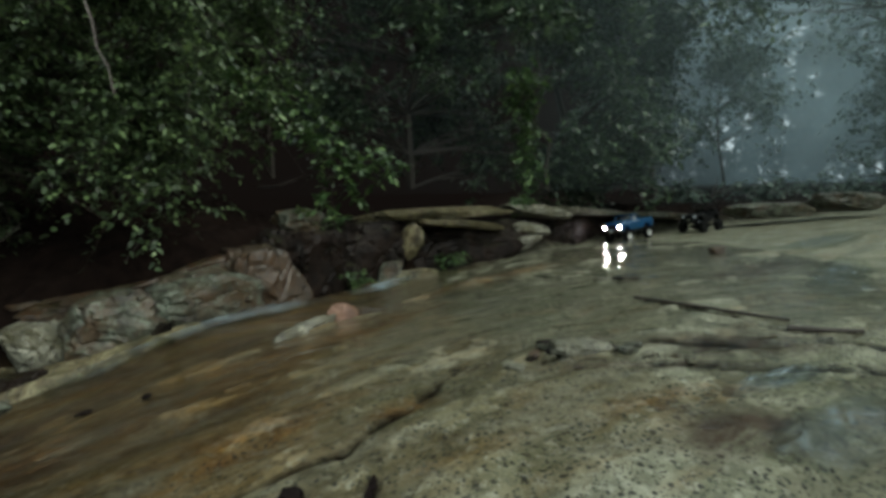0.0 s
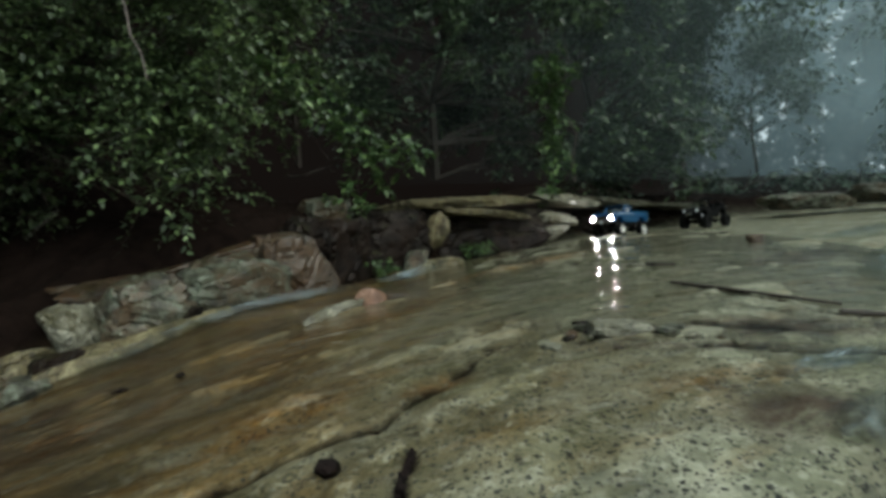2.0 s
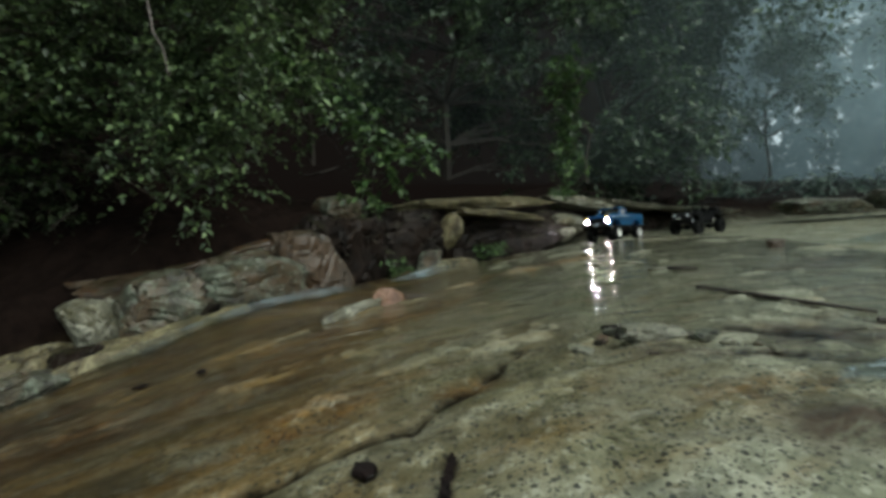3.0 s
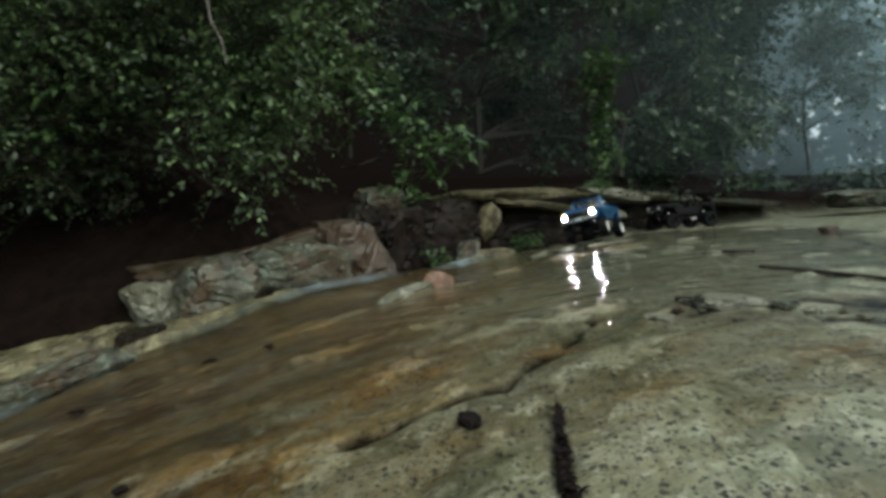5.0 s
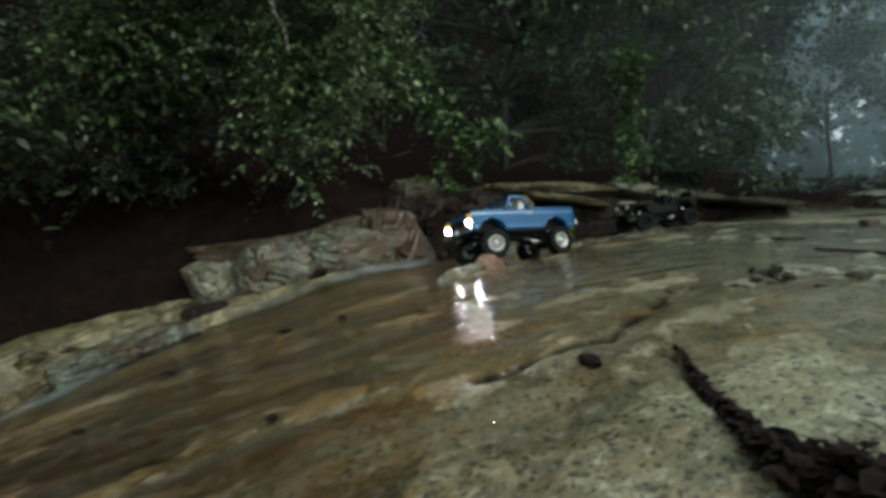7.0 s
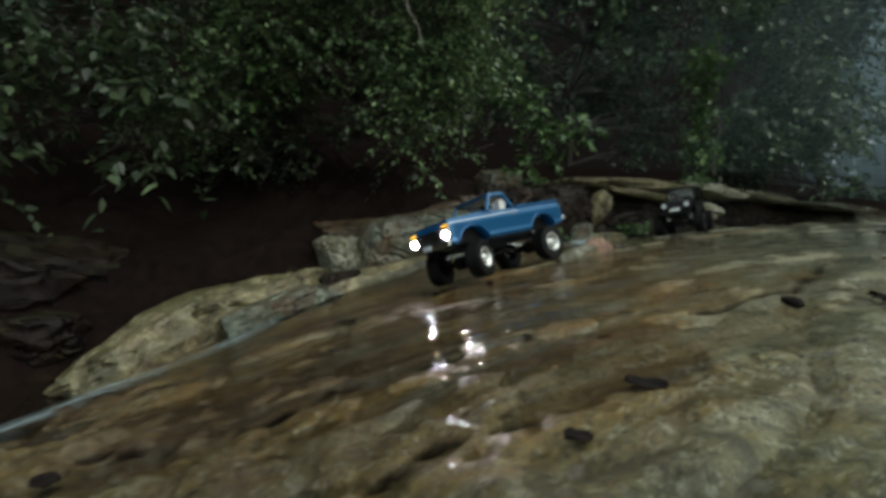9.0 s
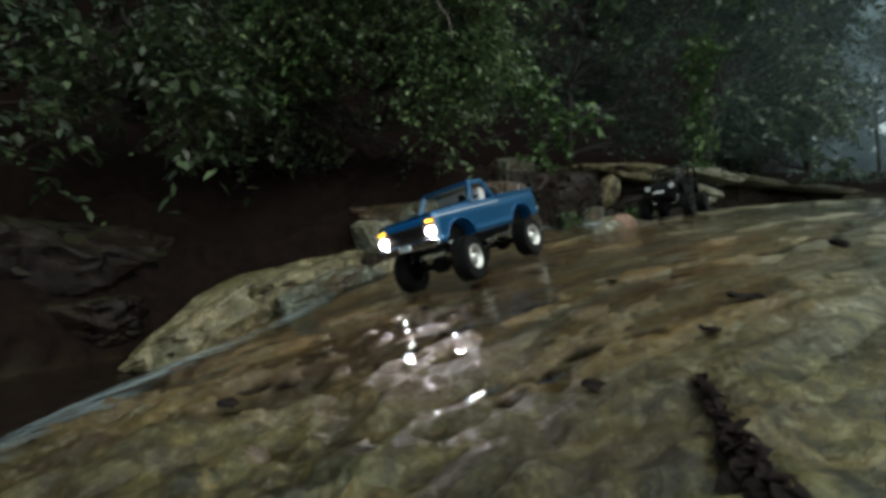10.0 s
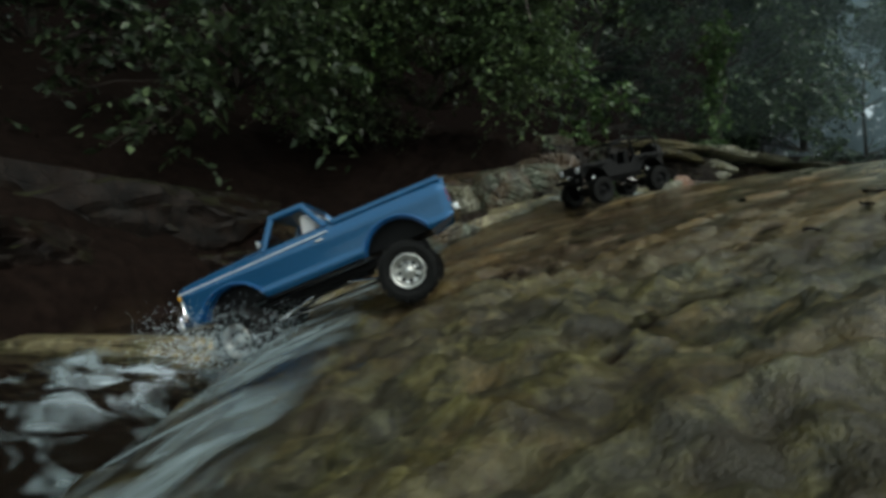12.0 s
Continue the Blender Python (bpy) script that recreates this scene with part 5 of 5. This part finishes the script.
    wheel_bm = tube(0.012, 0.012, 0.003, (0.035, 0.04, 0.212), (0, -60, 0), 14)
    part("steering_wheel", wheel_bm, BLACK, truck)
    # front
    part("grille", box((0.008, 0.125, 0.036), (0.252, 0, 0.150), (0, 0, 0), 0.002), GRILLE, truck, "dark grille")
    for k in range(5):
        part("grille_bar", box((0.004, 0.12, 0.002), (0.2575, 0, 0.137 + 0.0065 * k)), CHROME if k in (0, 4) else BLACK, truck)
    part("hood", box((0.165, 0.165, 0.006), (0.158, 0, 0.193), (0, 3.4, 0), 0.0025), BLUE, truck)
    for s in (1, -1):
        lamp = part("headlamp", box((0.008, 0.034, 0.034), (0.251, s * 0.079, 0.148), (0, 0, 0), 0.003), CHROME, truck, "chrome headlamp bezel")
        part("lens", tube(0.0095, 0.0095, 0.006, (0.256, s * 0.079, 0.147), (0, 90, 0), 20, 0.001), LAMP, lamp, "glowing white lens")
        part("turn_lamp", box((0.006, 0.028, 0.010), (0.252, s * 0.080, 0.172), (0, 0, 0), 0.002), AMBER, truck, "amber turn lamp")
    part("front_bumper", box((0.014, 0.205, 0.018), (0.264, 0, 0.120), (0, 0, 0), 0.004), CHROME, truck, "chrome front bumper")
    part("number_plate", box((0.003, 0.035, 0.014), (0.2725, 0, 0.121), (0, 0, 0), 0.0005), WHITE_TRIM, truck)
    part("rear_bumper", box((0.014, 0.195, 0.016), (-0.284, 0, 0.134), (0, 0, 0), 0.004), CHROME, truck, "chrome rear bumper")
    # black blocks added inside the body to make the wheel wells dark
    for e in (1, -1):
        part("wheel_well_block", box((0.128, 0.13, 0.05), (e * HALF_BASE, 0, 0.137), (0, 0, 0), 0.004), BLACK, truck)
    running_gear(truck)
    return truck


def bent_tube(points, r, segs=8):
    """One continuous tube through the points."""
    pts = [Vector(p) for p in points]
    verts, faces = [], []
    for i, p in enumerate(pts):
        d = (pts[min(i + 1, len(pts) - 1)] - pts[max(i - 1, 0)]).normalized()
        a = d.orthogonal().normalized() if i == 0 else (last - d * last.dot(d)).normalized()
        last = a
        c = d.cross(a)
        verts += [p + r * (math.cos(2 * math.pi * k / segs) * a + math.sin(2 * math.pi * k / segs) * c) for k in range(segs)]
    bm = bmesh.new()
    vs = [bm.verts.new(v) for v in verts]
    for i in range(len(pts) - 1):
        for k in range(segs):
            bm.faces.new((vs[i * segs + k], vs[i * segs + (k + 1) % segs], vs[(i + 1) * segs + (k + 1) % segs], vs[(i + 1) * segs + k]))
    bm.faces.new(vs[:segs][::-1])
    bm.faces.new(vs[-segs:])
    return bm


def arch_lip(s, cx):
    return bent_tube([(cx + 0.070 * math.cos(a), s * 0.1, 0.092 + 0.070 * math.sin(a)) for a in [math.pi * k / 14 for k in range(2, 13)]], 0.0022, 6)


def running_gear(thing):
    """Chassis rails, axles, links and dampers shared by both models."""
    for s in (1, -1):
        part("chassis_rail", box((0.42, 0.010, 0.016), (0, s * 0.038, 0.098), (0, 0, 0), 0.002), BLACK, thing)
        for e in (1, -1):
            x = e * HALF_BASE
            part("suspension_link", rod((x * 0.95, s * 0.05, 0.052), (x * 0.22, s * 0.034, 0.086), 0.0032, segs=8), CHROME, thing, "bright metal link")
            d = part("damper", rod((x, s * 0.056, 0.062), (x * 0.93, s * 0.05, 0.135), 0.006, segs=10), BLACK, thing)
            part("spring", rod((x * 0.985, s * 0.0545, 0.078), (x * 0.945, s * 0.051, 0.122), 0.0085, segs=10), CHROME, d)
    for e in (1, -1):
        bm = rod((e * HALF_BASE, -0.095, R_WHEEL), (e * HALF_BASE, 0.095, R_WHEEL), 0.009, segs=12)
        tube(0.021, 0.021, 0.03, (e * HALF_BASE, 0.01, R_WHEEL), (0, 90, 0), 14, 0.004, bm)
        part("axle", bm, BLACK, thing)
    part("skid_plate", box((0.16, 0.07, 0.012), (0, 0, 0.088), (0, 0, 0), 0.003), BLACK, thing)
    part("drive_shaft", rod((-HALF_BASE, 0, 0.064), (HALF_BASE, 0, 0.064), 0.004), CHROME, thing)


def crawler():
    car = tagged(new("rock_crawler"), "black open-topped model off-roader with roll cage", "model car")
    outline = [(-0.225, 0.12)] + arch(-HALF_BASE, 0.07, 0.092, 0.105) + arch(HALF_BASE, 0.07, 0.095, 0.105) + \
        [(0.232, 0.115), (0.236, 0.165), (0.225, 0.178), (0.075, 0.186), (0.06, 0.184), (0.03, 0.15), (-0.05, 0.15), (-0.07, 0.182), (-0.225, 0.182)]
    part("body", extrude_profile(outline, 0.078, 0.074, 0.12, 0.186, 0.004), BLACK, car)
    for s in (1, -1):
        y = s * 0.07
        part("cage_hoop", bent_tube([(0.07, y, 0.184), (0.045, y, 0.25), (-0.06, y, 0.262), (-0.2, y, 0.25), (-0.215, y, 0.184)], 0.0048), BLACK, car)
        part("cage_post", rod((-0.06, y, 0.262), (-0.07, y, 0.18), 0.0048), BLACK, car)
    for x, z in ((0.045, 0.25), (-0.06, 0.262), (-0.2, 0.25)):
        part("cage_bar", rod((x, -0.07, z), (x, 0.07, z), 0.0048), BLACK, car)
    for s in (1, -1):
        part("fender", box((0.12, 0.045, 0.006), (HALF_BASE - 0.005, s * 0.098, 0.168), (0, 2, 0), 0.002), BLACK, car)
        part("fender", box((0.12, 0.045, 0.006), (-HALF_BASE, s * 0.098, 0.168), (0, 0, 0), 0.002), BLACK, car)
        part("headlamp", tube(0.013, 0.013, 0.008, (0.236, s * 0.055, 0.158), (0, 90, 0), 16, 0.001), LAMP_OFF, car, "unlit clear headlamp")
        part("seat", box((0.03, 0.045, 0.06), (-0.045, s * 0.035, 0.182), (0, -10, 0), 0.006), BLACK, car)
    for k in range(7):
        part("grille_slot", box((0.003, 0.006, 0.03), (0.237, -0.033 + 0.011 * k, 0.15)), GRILLE, car)
    part("front_bumper", box((0.018, 0.15, 0.016), (0.258, 0, 0.115), (0, 0, 0), 0.004), BLACK, car)
    part("winch", tube(0.011, 0.011, 0.05, (0.258, 0, 0.13), (90, 0, 0), 12, 0.002), CHROME, car)
    part("windscreen_frame", box((0.004, 0.14, 0.062), (0.058, 0, 0.217), (0, -20, 0), 0.001), GLASS, car)
    part("spare_wheel", tube(0.055, 0.055, 0.04, (-0.25, 0, 0.17), (0, 90, 0), 24, 0.006), RUBBER, car)
    running_gear(car)
    return car


truck = pickup()
truck_wheels = [wheel(truck, (e * HALF_BASE, s * 0.098, R_WHEEL), s, RIM_METAL) for e in (1, -1) for s in (1, -1)]
follower = crawler()
follower_wheels = [wheel(follower, (e * HALF_BASE, s * 0.098, R_WHEEL), s, BLACK) for e in (1, -1) for s in (1, -1)]



def spray(seed, spread, label):
    """A burst of torn water: many small drops and shreds."""
    rng = random.Random(seed)
    bm = bmesh.new()
    for _ in range(1500):
        d = Vector((rng.gauss(0, spread), rng.gauss(0, spread), abs(rng.gauss(0, spread * 0.7))))
        r = rng.uniform(0.0006, 0.0028) * max(0.3, 1 - d.length / (3 * spread))
        bmesh.ops.create_icosphere(bm, subdivisions=1, radius=r, matrix=Matrix.Translation(d) @ Matrix.Diagonal((rng.uniform(0.7, 2.2), rng.uniform(0.7, 1.6), rng.uniform(0.5, 1.2), 1)))
    ob = part("water_spray", bm, SPRAY, smooth=True)
    return tagged(ob, label, "water spray", kind="stuff")


SPRAY = plain("white_spray", (0.34, 0.4, 0.43), 0.3, wear=0.1)
bow_spray = [spray(k + 80, 0.06, "white water thrown up by the front wheels") for k in range(3)]
# seconds, x, y, z, roll, pitch, heading
TRUCK = [
    (0, 1.502, 4.690, 0.399, 1, 5.0, 220.7), (1, 1.264, 4.373, 0.373, 3, 3.4, 225.4), (2, 1.018, 4.071, 0.375, 3.6, -1, 226),
    (2.5, 0.921, 3.946, 0.379, 3.6, -1.0, 227.8), (4.5, 0.42, 3.12, 0.345, 12, 0, 243), (5, 0.300, 2.900, 0.343, 13.4, -1.4, 247.1),
    (5.5, 0.219, 2.671, 0.354, 9.5, -1.0, 251.7), (6, 0.109, 2.416, 0.326, 12.2, 4.1, 248.4), (6.5, -0.084, 2.100, 0.276, 9.1, 10.8, 234.2),
    (7, -0.324, 1.829, 0.244, 12.2, 1.4, 221.8), (7.2, -0.391, 1.731, 0.231, 8.9, 1.6, 219.4), (8.8, -0.703, 1.250, 0.171, 14.2, 9.8, 234.4),
    (9, -0.723, 1.176, 0.160, 14.1, 8.8, 235.5), (9.5, -0.796, 0.960, 0.128, 14.9, 8.0, 242.6), (10, -0.872, 0.782, 0.096, 13.5, 8.9, 247.5),
    (10.5, -0.986, 0.544, 0.048, 12.2, 9.8, 242.6), (11, -1.152, 0.252, -0.029, 14.3, 14.8, 225.7), (11.5, -1.205, 0.209, -0.038, 9.4, 13.3, 223.4),
    (11.8, -1.345, 0.05, -0.099, 6.5, 16.5, 205.0), (12, -1.395, -0.049, -0.128, 5.7, 22.0, 192.3)]
STEER = [(0, 0), (5, 8), (6.5, -10), (7, -20), (8.8, 20), (9.5, 24), (10.5, -8), (11, -22), (11.5, 0), (12, -20)]
FOLLOWER = [(0, 2.28, 4.95, 222), (2.5, 1.72, 4.4, 222), (5, 1.02, 3.8, 205), (7, 0.5, 3.11, 205), (9, 0.12, 2.6, 250), (10, -0.06, 2.19, 245), (11, -0.38, 1.8, 225), (12, -0.7, 1.42, 215)]


def rest(x, y, heading):
    """The pose of a wheelbase that stands on the slab."""
    h = radians(heading)
    f, l = (math.cos(h), math.sin(h)), (-math.sin(h), math.cos(h))
    at = lambda a, b: height(x + a * f[0] + b * l[0], y + a * f[1] + b * l[1])
    front, back, left, right = at(0.16, 0), at(-0.16, 0), at(0, 0.1), at(0, -0.1)
    return pose(x, y, (front + back + left + right) / 4 + 0.004, math.degrees(math.atan2(left - right, 0.2)), -math.degrees(math.atan2(front - back, 0.32)), heading)


def roll_wheels(wheels, times, xs, ys, steer):
    """Wheels turn by the way travelled; the front pair steers."""
    ts = [k * 0.1 for k in range(121)]
    px, py = np.interp(ts, times, xs), np.interp(ts, times, ys)
    gone = np.concatenate([[0], np.cumsum(np.hypot(np.diff(px), np.diff(py)))]) / R_WHEEL
    angle = np.interp(ts, *zip(*steer))
    for k, w in enumerate(wheels):
        at = w.matrix_basis.translation.copy()
        turn = angle if k < 2 else 0 * angle
        walk(w, [(t, pose(*at, 0, 0, turn[i]) @ pose(0, 0, 0, 0, math.degrees(gone[i]), 0)) for i, t in enumerate(ts)])


def motions():
    walk(truck, [(t, pose(x, y, z, roll, pitch, h)) for t, x, y, z, roll, pitch, h in TRUCK])
    roll_wheels(truck_wheels, [r[0] for r in TRUCK], [r[1] for r in TRUCK], [r[2] for r in TRUCK], STEER)
    for ob, (x, y) in zip(bow_spray, ((-1.52, -0.2), (-1.58, -0.06), (-1.62, -0.2))):
        walk(ob, [(0, pose(x, y, -0.5)), (11.4, pose(x, y, -0.5)), (11.7, pose(x + 0.03, y, -0.26)), (12, pose(x + 0.02, y - 0.03, -0.15, 0, 0, 25))])
    walk(follower, [(t, rest(x, y, h)) for t, x, y, h in FOLLOWER])
    roll_wheels(follower_wheels, [r[0] for r in FOLLOWER], [r[1] for r in FOLLOWER], [r[2] for r in FOLLOWER], [(0, 0), (12, 0)])


motions()
